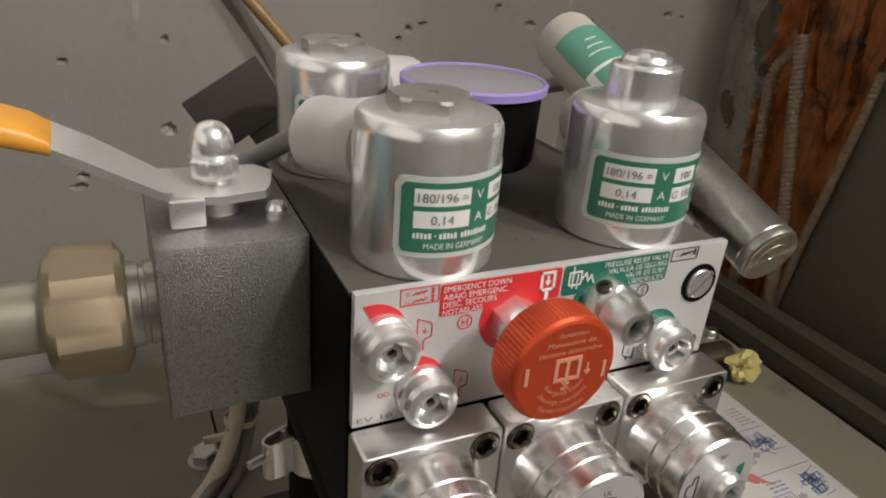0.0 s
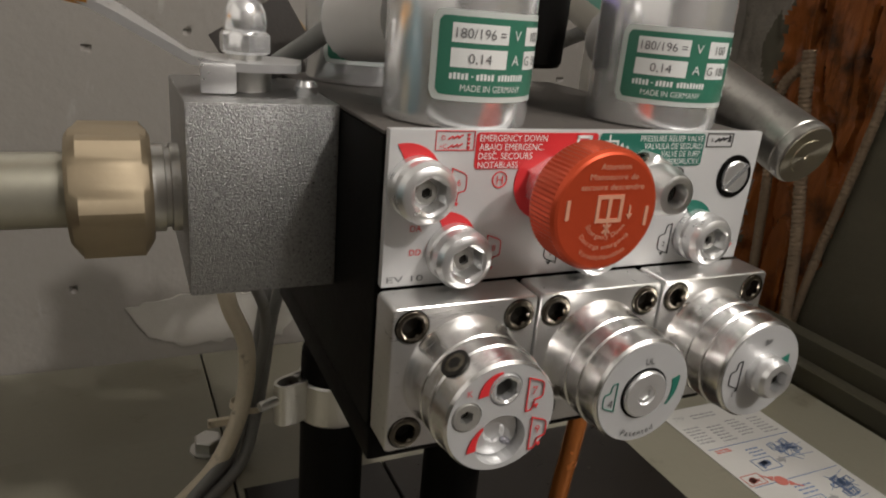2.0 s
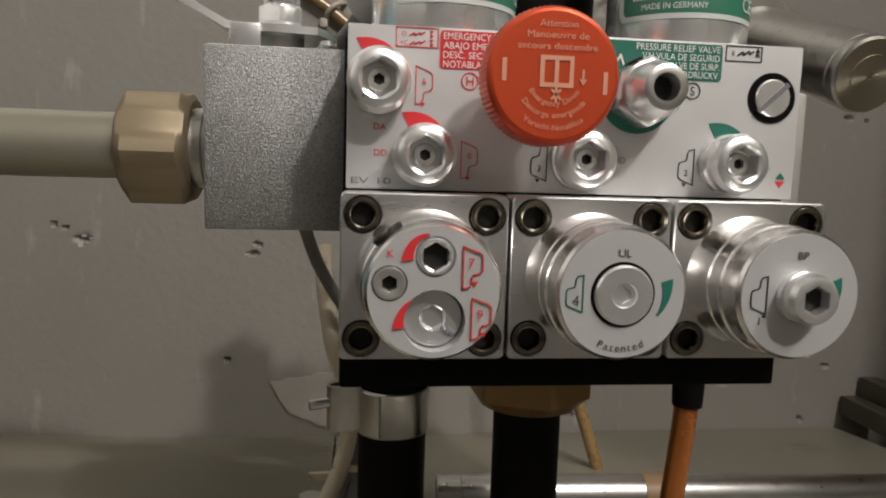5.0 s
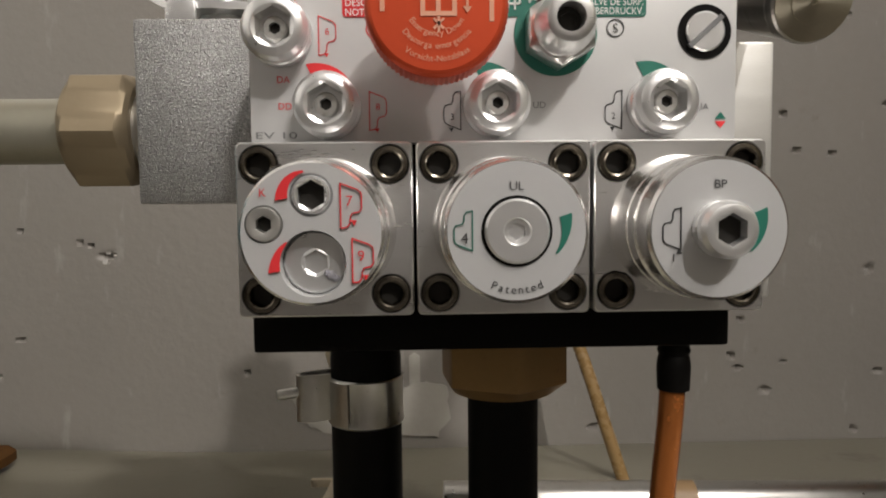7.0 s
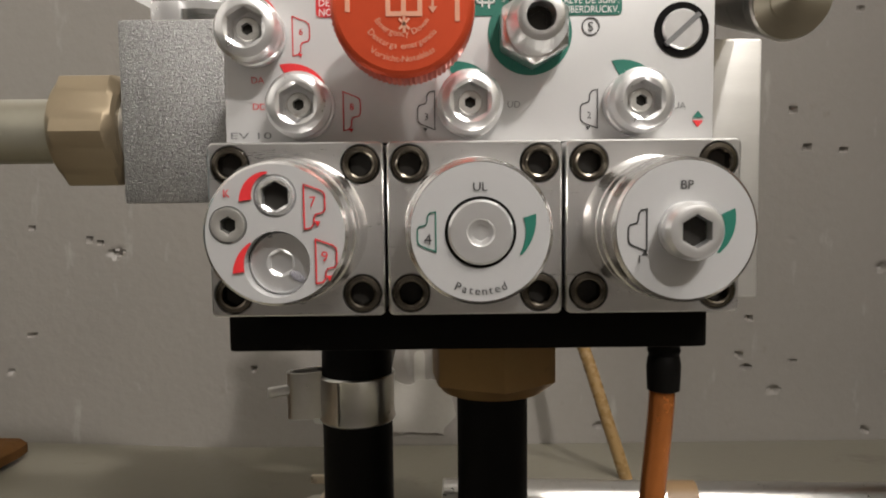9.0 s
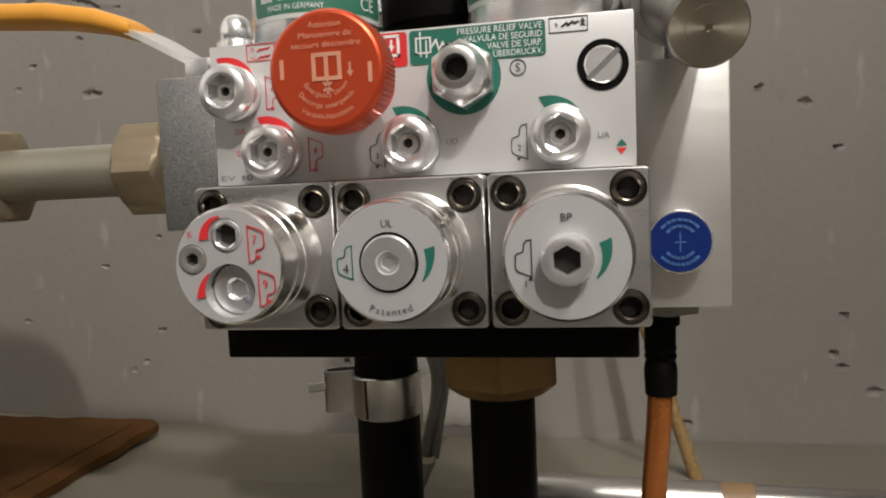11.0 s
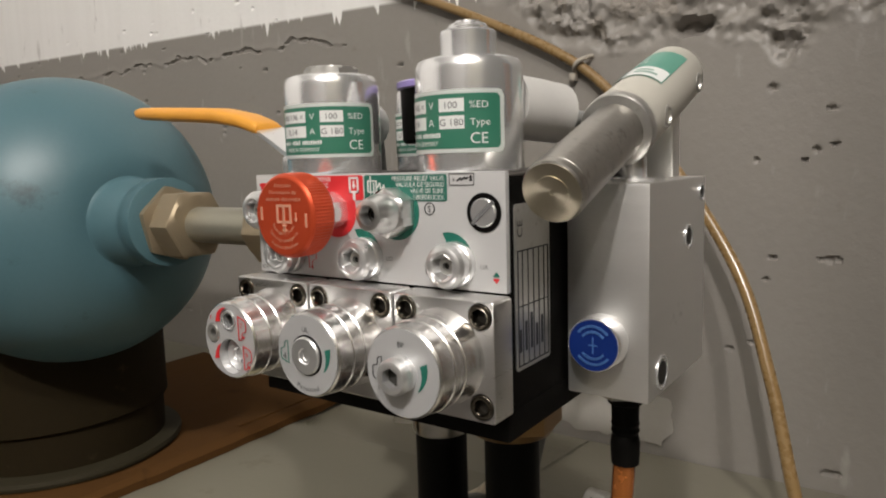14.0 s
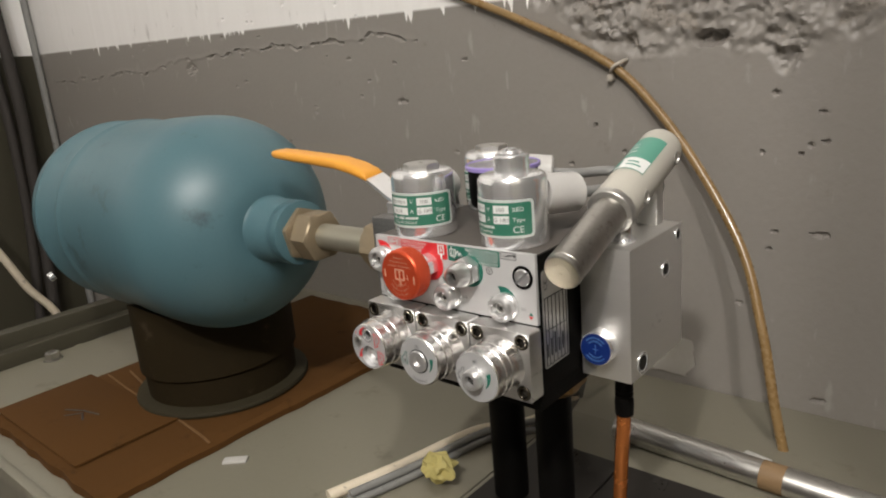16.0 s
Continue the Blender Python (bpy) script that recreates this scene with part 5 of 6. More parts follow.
def side_hole(y, z, r):
    m = Matrix.Translation((0.1906, y, z)) @ pose(0, 0, 0, 0, 90, 0)
    bm = loft(bmesh.new(), [("c", r, 0.0), ("c", r, 0.0006), ("c", r * 0.86, 0.0006), ("c", r * 0.80, -0.004), ("c", r * 0.3, -0.004)], m, 28, cap0=False)
    p = part("port", bm, ZINC, pump, "bright threaded port")
    part("port_hole", loft(bmesh.new(), [("c", r * 0.70, 0.0003), ("c", r * 0.70, 0.0005)], m, 24), HOLE, p)


for y, z, r in ((0.115, 0.2630, 0.0062), (0.138, 0.2845, 0.0045), (0.074, 0.2025, 0.0082)):
    side_hole(y, z, r)
bm = loft(bmesh.new(), [("c", 0.0120, 0.0), ("k", 0.0127, 0.0008), ("k", 0.0127, 0.0110), ("c", 0.0122, 0.0120)], front(0.1690, 0.0558, 0.2200), 100)
button = part("button", bm, ZINC, pump, "knurled rim of the blue button", smooth=25)
BMX = front(0.1690, 0.0438, 0.2200)
bm = bmesh.new()
loft(bm, [("c", 0.0117, 0.0), ("c", 0.0117, 0.0003)], BMX, 48)
part("blue_face", bm, BLUE, button, "deep blue button face", smooth=0)
bm = bmesh.new()
for r, a, n in ((0.0088, 90, 7), (0.0062, 90, 5), (0.0088, -90, 8), (0.0062, -90, 6)):
    for k in range(n):
        q = radians(a + (k - (n - 1) / 2) * 100 / n)
        c, t = Vector((r * math.cos(q), r * math.sin(q))), Vector((-math.sin(q), math.cos(q))) * r * radians(38 / n)
        line(bm, [c - t, c + t], 0.0011, BMX, False, 0.0006)
line(bm, [(0, -0.0035), (0, 0.0035)], 0.0005, BMX, False, 0.0006)
line(bm, [(-0.0018, 0.0), (0.0018, 0.0)], 0.0005, BMX, False, 0.0006)
part("pale_print", bm, PALE_BLUE, button, "unreadable pale print", smooth=0)

E0, E1 = Vector((0.1722, -0.0030, 0.2915)), Vector((0.1692, 0.1590, 0.3488))
LM = axis(E0, E1)
LL = (E1 - E0).length
bm = loft(bmesh.new(), [("c", 0.0118, 0.0), ("c", 0.0128, 0.0006), ("c", 0.0131, 0.0016), ("c", 0.0131, 0.004), ("c", 0.0127, 0.0045), ("c", 0.0130, 0.005), ("c", 0.0131, LL * 0.445)], LM, 48)
part("steel_socket", bm, STEEL, pump, "worn steel lever tube with a turned end")
bm = loft(bmesh.new(), [("c", 0.0132, LL * 0.420), ("c", 0.0168, LL * 0.425), ("c", 0.0173, LL * 0.430), ("c", 0.0173, LL * 0.460), ("c", 0.0165, LL * 0.465), ("c", 0.0140, LL * 0.465)], LM, 48)
part("collar", bm, ZINC_DULL, pump, "worn steel collar")
bm = loft(bmesh.new(), [("c", 0.0150, LL * 0.466), ("c", 0.0165, LL * 0.467), ("c", 0.0168, LL * 0.475), ("c", 0.0168, LL - 0.004), ("c", 0.0158, LL - 0.0008), ("c", 0.0130, LL)], LM, 48)
handle = part("handle", bm, BEIGE, pump, "pale grey-beige cylinder with green sticker")


def on_handle(bm, a0, a1, h0, h1, lift):
    n = 14
    prev = None
    for i in range(n + 1):
        a = radians(a0 + (a1 - a0) * i / n)
        q = [bm.verts.new(LM @ Vector(((0.0168 + lift) * math.cos(a), (0.0168 + lift) * math.sin(a), h))) for h in (h0, h1)]
        if prev:
            bm.faces.new((prev[0], q[0], q[1], prev[1]))
        prev = q


# the angle of the sticker's middle, measured about the lever's axis from its local x, towards the top
top_a = math.degrees(math.atan2(*[(LM.to_3x3().transposed() @ Vector((-0.25, 0, 1)))[k] for k in (1, 0)]))
bm = bmesh.new()
on_handle(bm, top_a - 62, top_a + 62, LL * 0.62, LL * 0.90, 0.0003)
part("sticker", bm, FADED_GREEN, handle, "green and white sticker")
bm = bmesh.new()
on_handle(bm, top_a - 60, top_a + 60, LL * 0.625, LL * 0.715, 0.0005)
for k in range(3):
    on_handle(bm, top_a - 30 + 7 * k, top_a + 12 - 4 * k, LL * (0.765 + 0.032 * k), LL * (0.771 + 0.032 * k), 0.0005)
part("sticker_print", bm, WHITE_INK, handle, "unreadable white bars")
bm = bmesh.new()
on_handle(bm, top_a - 44, top_a - 8, LL * 0.640, LL * 0.700, 0.0007)
on_handle(bm, top_a + 8, top_a + 46, LL * 0.650, LL * 0.660, 0.0007)
on_handle(bm, top_a + 8, top_a + 36, LL * 0.675, LL * 0.685, 0.0007)
part("sticker_mark_print", bm, FADED_GREEN, handle, "unreadable green marks")
bm = loft(bmesh.new(), [("c", 0.0121, -0.0001), ("c", 0.0121, -0.0006), ("c", 0.0070, -0.0004), ("c", 0.0069, -0.0007), ("c", 0.0012, -0.0005), ("c", 0.0010, -0.0001)], LM, 48)
part("end_face", bm, TURNED, pump, "pale turned end face of the lever tube")
for f in (0.58, 0.92):
    c = LM @ Vector((0, 0, LL * f)) + Vector((0.0162, 0, -0.002))
    bm = loft(bmesh.new(), [("c", 0.0052, -0.001), ("c", 0.0052, 0.0009), ("c", 0.0046, 0.0013), ("c", 0.0036, 0.0011), ("c", 0.0030, -0.0006), ("c", 0.0004, -0.0010)], Matrix.Translation(c) @ pose(0, 0, 0, 0, 90, 0), 24)
    part("rivet", bm, ZINC_DULL, handle, "steel rivet with a sunk middle")
bm = bmesh.new()
box(bm, 0.1615, 0.1785, 0.128, 0.140, 0.2925, 0.3300, 0.0010)
part("bracket", bm, ALU_X, pump, "upright aluminium bracket")
bm = loft(bmesh.new(), [("c", 0.0100, 0.0), ("c", 0.0102, 0.0015), ("c", 0.0070, 0.0022), ("c", 0.0066, 0.012)], Matrix.Translation((0.1740, 0.079, 0.2925)), 32)
part("piston", bm, ZINC, pump, "bright piston under the lever")

# corrugated black grommet and copper tube under the pump
tube_thing = thing("copper_tube", (0.165, 0.075, 0.0), "orange copper tube with black ribbed sleeve leaving the pump", "tube")
bm = loft(bmesh.new(), [("c", 0.0090, 0.1850), ("c", 0.0090, 0.1780), ("c", 0.0072, 0.1770), ("c", 0.0070, 0.1680), ("c", 0.0074, 0.1670), ("c", 0.0068, 0.1650), ("c", 0.0074, 0.1630), ("c", 0.0066, 0.1610), ("c", 0.0072, 0.1590), ("c", 0.0076, 0.1560), ("c", 0.0072, 0.1450), ("c", 0.006, 0.1445)], Matrix.Translation((0.1660, 0.093, 0.0)), 28)
part("sleeve", bm, RUBBER, tube_thing, "black ribbed rubber sleeve")
bm = tube(bmesh.new(), ((0.1660, 0.093, 0.165), (0.1650, 0.093, 0.135), (0.1615, 0.094, 0.09), (0.1585, 0.096, 0.03), (0.1570, 0.098, -0.17)), 0.0058, 18, 8)
part("tube", bm, COPPER, tube_thing)

# ---- the ball valve at the block's other side ----
ball = thing("ball_valve", (-0.028, 0.082, 0.231), "steel ball valve block with a yellow-gripped lever", "valve")
bm = box(bmesh.new(), -0.0530, -0.0012, 0.0470, 0.1180, 0.2315, 0.2995, 0.0014)
part("valve_body", bm, CAST, ball, "coarse galvanised steel cube")
SX, SY = -0.0285, 0.0800
M = Matrix.Translation((SX, SY, 0.2995))
part("stem", loft(bmesh.new(), [("c", 0.0095, 0.0), ("c", 0.0095, 0.0095), ("c", 0.006, 0.0097), ("c", 0.006, 0.015)], M, 28), ZINC_DULL, ball)
bm = loft(bmesh.new(), [("c", 0.0078, 0.0128), ("x", 0.0084, 0.0138), ("x", 0.0084, 0.0196), ("c", 0.0080, 0.0206), ("c", 0.0072, 0.0208), ("c", 0.0076, 0.0216), ("c", 0.0078, 0.0244), ("c", 0.0073, 0.0276), ("c", 0.0060, 0.0304), ("c", 0.0042, 0.0322), ("c", 0.0018, 0.0331)], M, 36)
part("acorn_nut", bm, ZINC, ball, "bright domed acorn nut")
part("stop_pin", loft(bmesh.new(), [("c", 0.0040, 0.0), ("c", 0.0042, 0.0035), ("c", 0.0030, 0.0055)], Matrix.Translation((-0.0090, 0.066, 0.2995)), 24), ZINC, ball)


def strap(stations, thick):
    """A bent flat bar: stations of (centre, half width)."""
    bm = bmesh.new()
    prev = None
    for i, (c, w) in enumerate(stations):
        c = Vector(c)
        a = Vector(stations[max(0, i - 1)][0])
        b = Vector(stations[min(len(stations) - 1, i + 1)][0])
        d = (b - a).normalized()
        s = d.cross(Vector((0, 0, 1))).normalized()
        u = s.cross(d).normalized()
        if i > 4:
            s, u = s * 0.996 + u * 0.087, u * 0.996 - s * 0.087
        q = [bm.verts.new(c + s * w * p + u * thick / 2 * r) for p, r in ((-1, -1), (1, -1), (1, 1), (-1, 1))]
        if prev:
            for k in range(4):
                bm.faces.new((prev[k], prev[(k + 1) % 4], q[(k + 1) % 4], q[k]))
        else:
            bm.faces.new(q)
        prev = q
    bm.faces.new(prev)
    return bm


bm = strap((((-0.0080, SY - 0.001, 0.3088), 0.008), ((-0.0120, SY, 0.3088), 0.0145), ((-0.0285, SY, 0.3088), 0.0176), ((-0.0400, SY, 0.3090), 0.0158),
            ((-0.0480, SY + 0.0005, 0.3104), 0.0125), ((-0.0700, SY + 0.001, 0.3235), 0.0115), ((-0.0840, SY + 0.002, 0.3305), 0.0115), ((-0.0960, SY + 0.002, 0.3340), 0.0115)), 0.0030)
bmesh.ops.bevel(bm, geom=[e for e in bm.edges if e.calc_face_angle(0) > 1.2], offset=0.0006, segments=1, affect="EDGES")
lever = part("lever", bm, ZINC_SOFT, ball, "flat bent steel lever")
bm = box(bmesh.new(), -0.0462, -0.0342, SY - 0.0190, SY - 0.0160, 0.3000, 0.3102, 0.0012)
part("lever_lug", bm, ZINC_SOFT, ball)
bm = bmesh.new()
sts = []
for c, w, h in (((-0.0790, SY + 0.0015, 0.3285), 0.0124, 0.0034), ((-0.0850, SY + 0.002, 0.3310), 0.0130, 0.0050), ((-0.1000, SY + 0.002, 0.3360), 0.0132, 0.0054), ((-0.1250, SY + 0.002, 0.3408), 0.0130, 0.0056),
                ((-0.1600, SY + 0.002, 0.3436), 0.0126, 0.0054), ((-0.1950, SY + 0.002, 0.3462), 0.0122, 0.0052), ((-0.2170, SY + 0.002, 0.3478), 0.0116, 0.0048), ((-0.2230, SY + 0.002, 0.3482), 0.0098, 0.0036), ((-0.2252, SY + 0.002, 0.3484), 0.0060, 0.0018)):
    loop = [bm.verts.new(Vector(c) + Vector((0, w * math.copysign(abs(math.cos(a)) ** 0.6, math.cos(a)), h * math.copysign(abs(math.sin(a)) ** 0.6, math.sin(a))))) for a in [2 * math.pi * k / 20 for k in range(20)]]
    if sts:
        for k in range(20):
            bm.faces.new((sts[-1][k], sts[-1][(k + 1) % 20], loop[(k + 1) % 20], loop[k]))
    sts.append(loop)
bm.faces.new(sts[0])
bm.faces.new(sts[-1])
part("grip", bm, YELLOW, ball, "orange-yellow dipped plastic grip", smooth=60)

# ---- pipe and fittings to the vessel ----
PY, PZ = 0.0820, 0.2620
link_pipe = thing("connecting_pipe", (-0.11, PY, PZ), "greenish zinc pipe with brass-coloured hex nuts", "pipe")


def along(x):
    """Local z runs towards -x from x."""
    return Matrix.Translation((x, PY, PZ)) @ pose(0, 0, 0, 0, -90, 0)


part("fitting", loft(bmesh.new(), [("c", 0.0165, 0.0), ("c", 0.0165, 0.0030), ("c", 0.0150, 0.0034), ("c", 0.0150, 0.0050), ("c", 0.0165, 0.0054), ("c", 0.0165, 0.0100)], along(-0.0530), 40), ZINC_DULL, link_pipe)
part("hex_nut", loft(bmesh.new(), [("c", 0.0150, 0.0), ("c", 0.0196, 0.0), ("c", 0.0216, 0.0012), ("x", 0.0222, 0.0034), ("x", 0.0222, 0.0236), ("c", 0.0216, 0.0262), ("c", 0.0196, 0.0276), ("c", 0.0150, 0.0276)], along(-0.0625), 72, turn=radians(-5)), YELLOW_ZINC, link_pipe, "brass-coloured hexagon nut", smooth=25)
part("pipe_run", loft(bmesh.new(), [("c", 0.0135, 0.0), ("c", 0.0135, 0.085)], along(-0.0895), 40), PIPE, link_pipe)
part("hex_nut", loft(bmesh.new(), [("c", 0.0170, 0.0), ("c", 0.0225, 0.001), ("x", 0.0240, 0.0030), ("x", 0.0240, 0.0240), ("c", 0.0235, 0.0260)], along(-0.1640), 48), YELLOW_ZINC, link_pipe, "brass-coloured hexagon nut", smooth=25)
part("hex_adapter", loft(bmesh.new(), [("c", 0.0225, 0.0), ("x", 0.0265, 0.002), ("x", 0.0265, 0.0150), ("c", 0.0250, 0.0170)], along(-0.1905), 48, turn=radians(18)), YELLOW_ZINC, link_pipe, "brass-coloured hexagon adapter", smooth=25)

# ---- the blue vessel on its ring ----
vessel = thing("pressure_vessel", (-0.50, 0.085, 0.10), "teal-blue painted steel pressure vessel lying on a ring", "vessel")
VX0, VX1, VR = -0.248, -0.745, 0.130
prof = [("c", 0.0290, -0.052), ("c", 0.0345, -0.050), ("c", 0.0350, -0.036), ("c", 0.0335, -0.034), ("c", 0.0335, -0.029), ("c", 0.0350, -0.027), ("c", 0.0350, 0.004), ("c", 0.038, 0.0075)]
L = VX0 - VX1
for k in range(13):
    a = radians(20 + 70 * k / 12)
    prof.append(("c", VR * math.sin(a) ** 0.92, 0.115 * (1 - math.cos(a)) / 1.0))
prof += [("c", VR + 0.0004, 0.14), ("c", VR, 0.19), ("c", VR - 0.0025, 0.235), ("c", VR - 0.0005, 0.28), ("c", VR, 0.296), ("c", VR + 0.0014, 0.299), ("c", VR + 0.0014, 0.302), ("c", VR - 0.0008, 0.305), ("c", VR, 0.310), ("c", VR, L - 0.119), ("c", VR + 0.0013, L - 0.117), ("c", VR, L - 0.115)]
for k in range(1, 12):
    a = radians(90 * k / 12)
    prof.append(("c", VR * math.cos(a) ** 0.9, L - 0.115 + 0.115 * math.sin(a)))
VM = axis((VX0, PY, PZ), (VX0 - 1, PY + 0.05, PZ - 0.025))
part("shell", loft(bmesh.new(), prof, VM, 96), VESSEL, vessel, smooth=50)
bm = loft(bmesh.new(), [("c", 0.006, 0.0), ("c", 0.006, 0.006), ("h", 0.003, 0.006), ("h", 0.003, 0.003)], Matrix.Translation((-0.600, PY - 0.118, PZ - 0.068)) @ pose(0, 0, 0, 118, 0, 0), 24)
part("vent_screw", bm, ZINC, vessel, "small bright vent screw")
bm = tube(bmesh.new(), [(-0.802, PY - 0.02, PZ + 0.02), (-0.822, PY - 0.02, PZ + 0.03), (-0.835, PY - 0.02, PZ + 0.0), (-0.822, PY - 0.02, PZ - 0.03), (-0.802, PY - 0.02, PZ - 0.02)], 0.0022, 10, 10)
part("end_ring", bm, ZINC_DULL, vessel, "thin wire ring at the far end")

stand = thing("vessel_stand", (-0.462, 0.108, 0.012), "dark brown round stand under the blue vessel", "stand")
SC = Vector((-0.462, 0.108, 0))
bm = bmesh.new()
n = 96
loops = []
for r, level in ((0.101, 0.022), (0.102, 0.058), (0.1065, 0.061), (0.106, 0), (0.088, 0), (0.088, 0.022)):
    loop = []
    for k in range(n):
        a = 2 * math.pi * k / n
        x, y = SC.x + r * math.cos(a), SC.y + r * math.sin(a)
        dy = y - PY
        rim = PZ - math.sqrt(max(0.0040, (VR + 0.001) ** 2 - dy * dy))
        z = min(level + 0.003 * math.sin(a + 1.0) * (level > 0.03), rim - 0.004) if level else rim
        loop.append(bm.verts.new((x, y, z)))
    loops.append(loop)
for a, b in zip(loops, loops[1:] + loops[:1]):
    for k in range(n):
        bm.faces.new((a[k], a[(k + 1) % n], b[(k + 1) % n], b[k]))
part("ring_wall", bm, STAND, stand)
bm = loft(bmesh.new(), [("c", 0.112, 0.0135), ("c", 0.117, 0.0145), ("c", 0.118, 0.018), ("c", 0.117, 0.0215), ("c", 0.106, 0.0232)], Matrix.Translation(SC), 96)
part("foot_lip", bm, STAND_LIP, stand, "lighter rubber foot lip")

# cardboard under the stand
board = thing("cardboard", (-0.48, 0.14, 0.0), "brown folded cardboard sheet on the tank lid", "cardboard")
bm = bmesh.new()
xs = steps(-0.650, -0.318, 0.008)
yy = steps(-0.138, 0.420, 0.008)


def card_z(x, y):
    return 0.0128 + 0.0009 * noise.noise(Vector((x * 11, y * 11, 2.0))) + 0.0004 * noise.noise(Vector((x * 60, y * 8, 5.0)))


def card_at(x, y, z):
    e = 0.004 * noise.noise(Vector((x * 30, y * 30, 1.0)))
    return Vector((x + (e if x in (xs[0], xs[-1]) else 0), y + (e if y in (yy[0], yy[-1]) else 0), z))


top = sheet(bm, xs, yy, lambda x, y: card_at(x, y, card_z(x, y) - (0.004 if x > -0.325 else 0)))
low = sheet(bm, xs, yy, lambda x, y: card_at(x, y, 0.0006))
for a, b in ((top[0], low[0]), (top[-1], low[-1]), ([r[0] for r in top], [r[0] for r in low]), ([r[-1] for r in top], [r[-1] for r in low])):
    for k in range(len(a) - 1):
        bm.faces.new((a[k], a[k + 1], b[k + 1], b[k]))
part("board", bm, CARD, board)
bm = bmesh.new()
box(bm, -0.662, -0.408, -0.126, 0.004, 0.0140, 0.0172, 0.0008, None)
part("folded_flap", bm, CARD, board, "loose folded-over cardboard flap")
bm = box(bmesh.new(), -0.342, -0.337, 0.24, 0.40, 0.0125, 0.0146, 0.0006, None)
part("crease", bm, CARD, board)
CARD_PALE = mat("worn_cardboard_crease", (0.16, 0.085, 0.030), 0.85, 0.0, 0.2, 40, 300, 0.4)
M = Matrix.Translation((0, 0, 0.0135))
bm = bmesh.new()
line(bm, [(-0.400, 0.003), (-0.345, -0.002), (-0.322, -0.006)], 0.0030, M, False, 0.0012)
line(bm, [(-0.640, 0.020), (-0.560, 0.012), (-0.480, 0.006), (-0.402, 0.003)], 0.0024, M, False, 0.0012)
line(bm, [(-0.622, 0.045), (-0.540, 0.030), (-0.443, 0.019)], 0.0030, M, False, 0.0012)
part("worn_crease", bm, CARD_PALE, board, "paler worn creases", smooth=0)
bm = bmesh.new()
M = Matrix.Translation((0, 0, 0.0173))
line(bm, [(-0.569, -0.070), (-0.545, -0.058), (-0.514, -0.051)], 0.0030, M, False, 0.0004)
line(bm, [(-0.552, -0.078), (-0.538, -0.062), (-0.518, -0.070)], 0.0026, M, False, 0.0004)
part("scrawl_print", bm, BLACK_INK, board, "dark unreadable scrawl", smooth=0)

# ---- hoses under the block ----
hose = thing("suction_hose", (0.0235, 0.127, 0.0), "black rubber hose with a steel bolt clamp", "hose")
HXc, HYc = 0.0235, 0.1270
HM = Matrix.Translation((HXc, HYc, 0))
part("spigot", loft(bmesh.new(), [("c", 0.0150, 0.1858), ("c", 0.0150, 0.1630), ("c", 0.0165, 0.1620), ("c", 0.0165, 0.1560)], HM, 32), BLACK, hose)
part("hose_wall", loft(bmesh.new(), [("c", 0.0140, 0.1610), ("c", 0.0170, 0.1605), ("c", 0.0174, 0.155), ("c", 0.0174, 0.05), ("c", 0.0174, -0.17)], HM, 36), RUBBER, hose)
bm = loft(bmesh.new(), [("c", 0.0176, 0.1230), ("c", 0.0184, 0.1228), ("c", 0.0189, 0.1236), ("c", 0.0184, 0.1260), ("c", 0.0184, 0.1430), ("c", 0.0189, 0.1454), ("c", 0.0184, 0.1462), ("c", 0.0176, 0.1460)], HM, 48, False, False)
clamp = part("clamp_band", bm, GALV, hose, "shiny galvanised clamp band")
bm = bmesh.new()
ear = spline([(-0.0165, -0.0085, 0), (-0.0235, -0.0115, 0), (-0.0300, -0.0120, 0), (-0.0325, -0.0085, 0), (-0.0305, -0.0045, 0), (-0.0245, -0.0010, 0), (-0.0178, 0.0020, 0)], 5)
prev = None
for k, p in enumerate(ear):
    d = (ear[min(k + 1, len(ear) - 1)] - ear[max(k - 1, 0)]).normalized()
    e = Vector((-d.y, d.x, 0)) * 0.0008
    q = [bm.verts.new(HM @ (p + e * f + Vector((0, 0, z)))) for f, z in ((-1, 0.1260), (1, 0.1260), (1, 0.1485), (-1, 0.1485))]
    if prev:
        for a in range(4):
            bm.faces.new((prev[a], prev[(a + 1) % 4], q[(a + 1) % 4], q[a]))
    else:
        bm.faces.new(q)
    prev = q
bm.faces.new(prev)
part("clamp_ear", bm, GALV, clamp)
bm = loft(bmesh.new(), [("c", 0.0188, 0.1236), ("c", 0.0193, 0.1242), ("c", 0.0193, 0.1450), ("c", 0.0188, 0.1456)], HM, 48, False, False)
bmesh.ops.delete(bm, geom=[f for f in bm.faces if not (-0.019 < f.calc_center_median().x - HXc < -0.0075 and f.calc_center_median().y < HYc)], context="FACES")
part("clamp_overlap", bm, GALV, clamp)
bm = loft(bmesh.new(), [("c", 0.0026, 0.0), ("c", 0.0026, 0.022), ("c", 0.0022, 0.023)], HM @ axis((-0.0200, -0.0050, 0.1405), (-0.0430, -0.0140, 0.1395)), 18)
part("clamp_bolt", bm, ZINC_DULL, clamp)

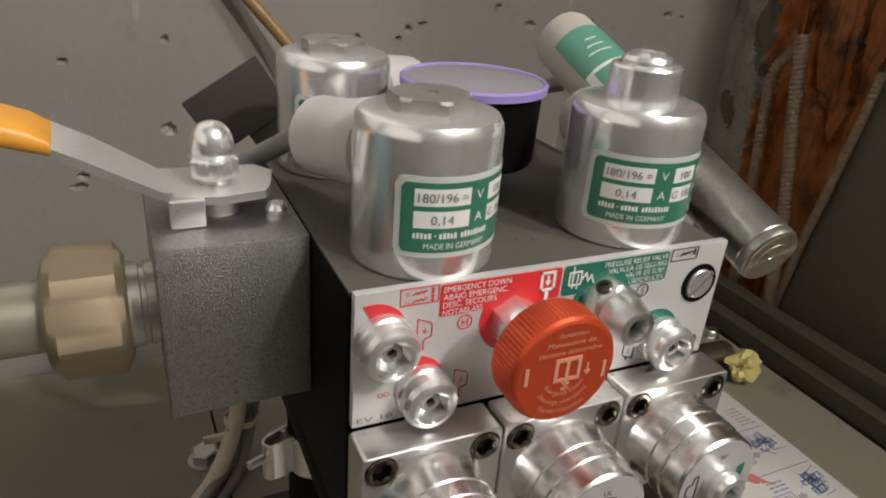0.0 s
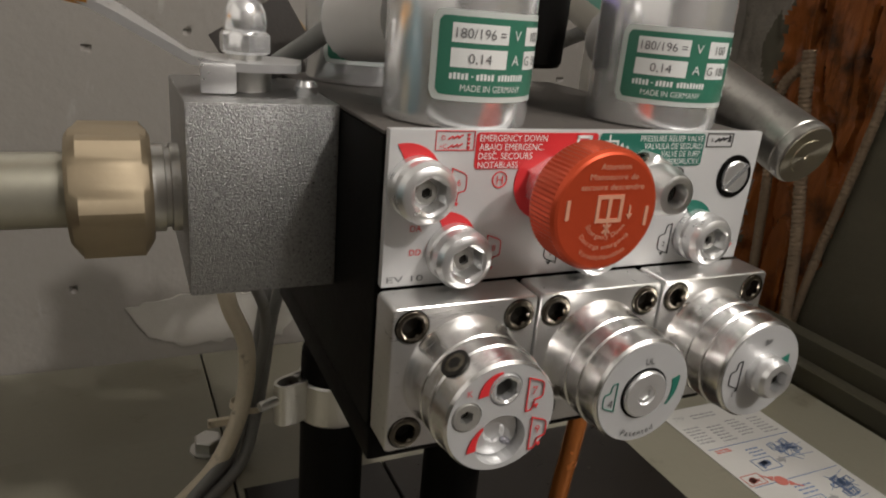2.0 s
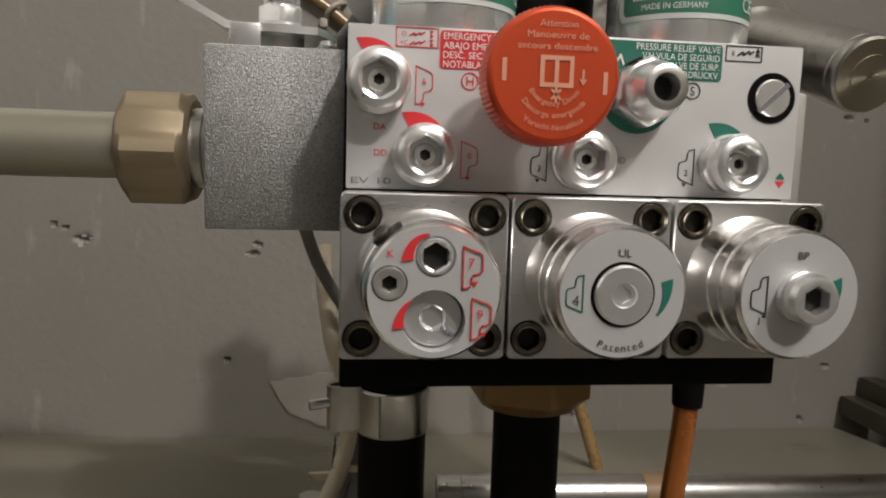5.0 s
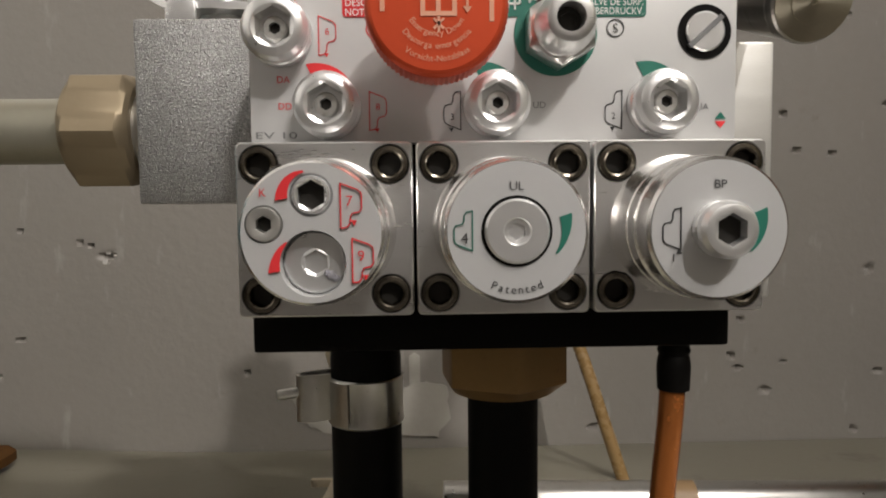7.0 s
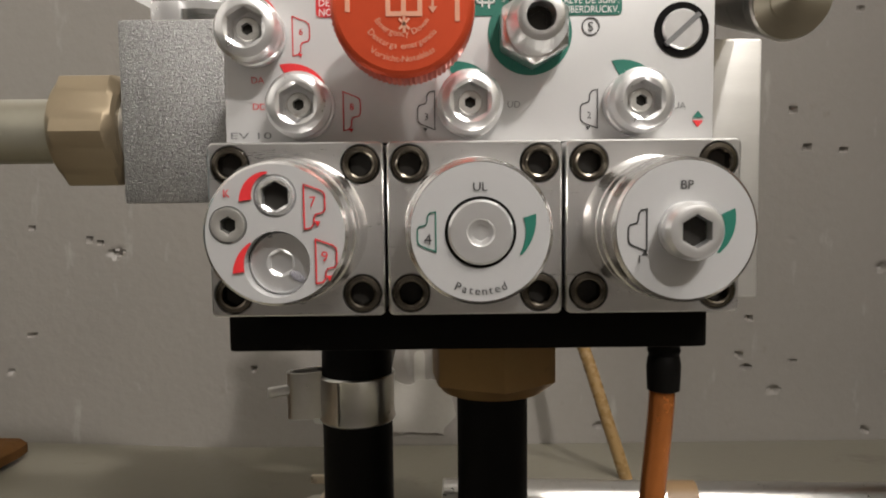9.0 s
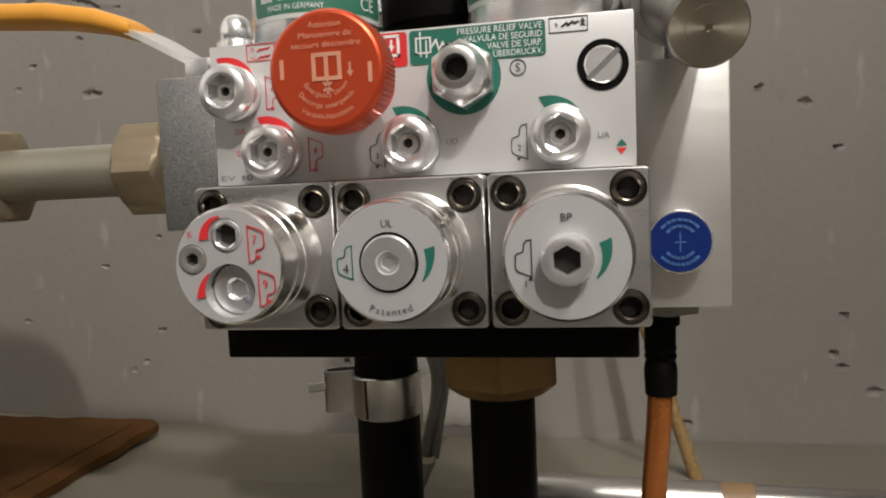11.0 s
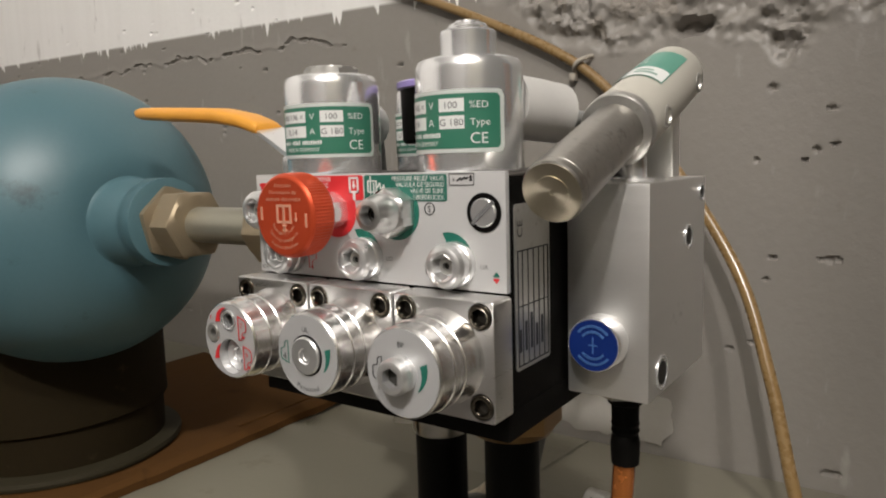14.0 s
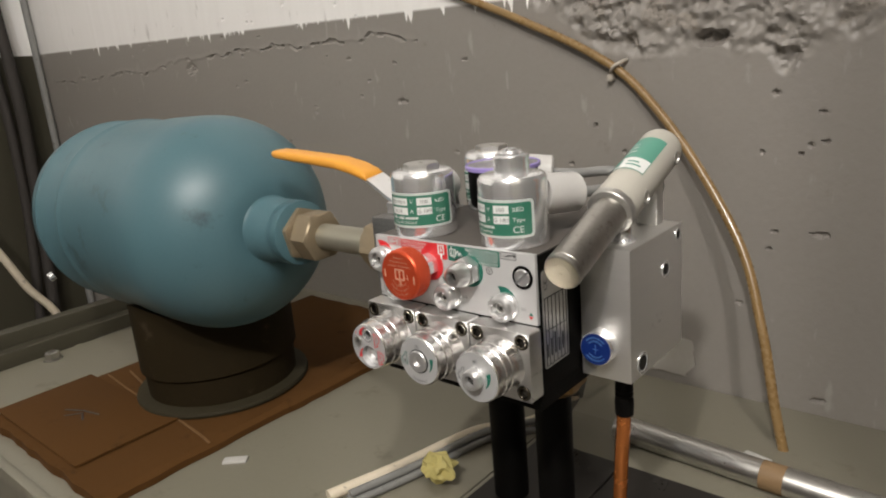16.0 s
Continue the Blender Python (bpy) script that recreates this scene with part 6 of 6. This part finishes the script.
hose2 = thing("return_hose", (0.089, 0.108, 0.0), "black hose with a brass-coloured hexagon union", "hose")
Hx, Hy = 0.0895, 0.1080
part("union_nut", loft(bmesh.new(), [("c", 0.0260, 0.1859), ("x", 0.0270, 0.1845), ("x", 0.0270, 0.1480), ("c", 0.0240, 0.1428), ("c", 0.0170, 0.1426)], Matrix.Translation((Hx, Hy, 0)), 72, turn=radians(6)), BRASS, hose2, "brass-coloured hexagon union nut", smooth=25)
part("hose_wall", loft(bmesh.new(), [("c", 0.0166, 0.1480), ("c", 0.0166, 0.04), ("c", 0.0166, -0.17)], Matrix.Translation((Hx, Hy, 0)), 36), RUBBER, hose2)

# ---- cables ----
cable("wall_tube", ((0.2205, 0.352, -0.006), (0.2070, 0.362, 0.040), (0.1850, 0.385, 0.115), (0.1500, 0.415, 0.200), (0.0780, 0.445, 0.300), (0.0050, 0.462, 0.378), (-0.0500, 0.462, 0.418), (-0.130, 0.462, 0.458), (-0.245, 0.462, 0.508), (-0.42, 0.462, 0.575), (-0.62, 0.462, 0.64)), 0.0055, AMBER, "amber plastic tube rising from the lid along the wall", n=16)
clip = thing("wall_clip", (-0.022, 0.468, 0.397), "paint-smeared pale plastic clip holding the amber tube", "clip")
bm = tube(bmesh.new(), ((-0.028, 0.469, 0.392), (-0.026, 0.458, 0.398), (-0.020, 0.4545, 0.404), (-0.013, 0.460, 0.408), (-0.010, 0.469, 0.410)), 0.0024, 10, 8)
part("clip_loop", bm, CLIP_M, clip)
bm = box(bmesh.new(), -0.034, -0.026, 0.460, 0.470, 0.385, 0.394, 0.0025, None)
part("clip_tail", bm, CLIP_M, clip)

cable("cream_cable", ((-0.020, 0.284, 0.200), (-0.018, 0.280, 0.168), (-0.011, 0.275, 0.125), (0.001, 0.275, 0.088), (-0.003, 0.270, 0.045), (-0.022, 0.252, 0.012), (-0.048, 0.222, 0.0065), (-0.075, 0.190, 0.0065), (-0.100, 0.090, 0.0065), (-0.125, 0.010, 0.0065)), 0.0062, CREAM_CABLE, "dirty cream cable tied to the lid bolt", n=14)
for k, (dx, dy) in enumerate(((0.0, 0.0), (0.009, -0.004), (0.004, 0.003))):
    cable("bundle_cable", ((0.005 + dx * 0.6, 0.286 + dy, 0.034 - 0.002 * k), (-0.016 + dx, 0.258 + dy, 0.0045 + (0.007 if k == 2 else 0)), (-0.062 + dx, 0.190, 0.0045 + (0.007 if k == 2 else 0)), (-0.084 + dx, 0.095, 0.0045 + (0.007 if k == 2 else 0)), (-0.106 + dx, 0.020, 0.0045 + (0.007 if k == 2 else 0))), 0.0042, GREY_CABLE, "grey cable in the bundle on the lid", "bundled cables")
tie = thing("cable_tie", (-0.024, 0.283, 0.03), "clear plastic tie round the cables at the bolt", "tie", "cable ties")
bm = loft(bmesh.new(), [("c", 0.0118, 0.0), ("c", 0.0124, 0.0), ("c", 0.0124, 0.005), ("c", 0.0118, 0.005)], axis((0.001, 0.280, 0.034), (0.006, 0.284, 0.060)), 28, False, False)
part("band", bm, CREAM_CABLE, tie)
bm = box(bmesh.new(), -0.028, -0.012, 0.266, 0.270, 0.030, 0.036, 0.001, pose(0, 0, 0, 0, 0, 0))
part("tail", bm, CREAM_CABLE, tie)

# dark tab standing up behind the ball valve
bm = box(bmesh.new(), -0.022, 0.022, -0.0012, 0.0012, -0.016, 0.016, 0.0006, pose(-0.002, 0.190, 0.309, 0, -32, 0))
box(bm, -0.004, 0.014, 0.0012, 0.022, -0.030, -0.010, 0.0015, pose(-0.002, 0.190, 0.309, 0, -32, 0))
lone("terminal_cover", bm, DARK_TAB, "dark brown square cover tilted behind the ball valve", "cover")

# cables in the far corner
for pts, r, m1 in ((((-1.800, 0.456, 1.6), (-1.800, 0.456, 0.9), (-1.800, 0.458, 0.45), (-1.798, 0.455, 0.0), (-1.79, 0.45, FLOOR_Z)), 0.010, GREY_CABLE),
                   (((-1.81, 0.375, 1.6), (-1.81, 0.380, 0.8), (-1.800, 0.385, 0.42), (-1.795, 0.372, 0.15), (-1.78, 0.34, -0.25), (-1.77, 0.33, FLOOR_Z)), 0.016, DARK_TAB),
                   (((-1.825, 0.340, 1.6), (-1.825, 0.345, 0.7), (-1.815, 0.352, 0.35), (-1.80, 0.335, 0.05), (-1.78, 0.29, -0.3), (-1.77, 0.28, FLOOR_Z)), 0.013, DARK_TAB),
                   (((-1.74, 0.06, 0.42), (-1.72, 0.14, 0.20), (-1.70, 0.217, 0.028), (-1.70, 0.263, -0.082), (-1.70, 0.318, -0.175), (-1.69, 0.36, -0.33), (-1.68, 0.38, FLOOR_Z)), 0.011, CREAM_CABLE)):
    cable("hanging_cable", pts, r, m1, "cable hanging down the room corner", "corner cables", n=10)
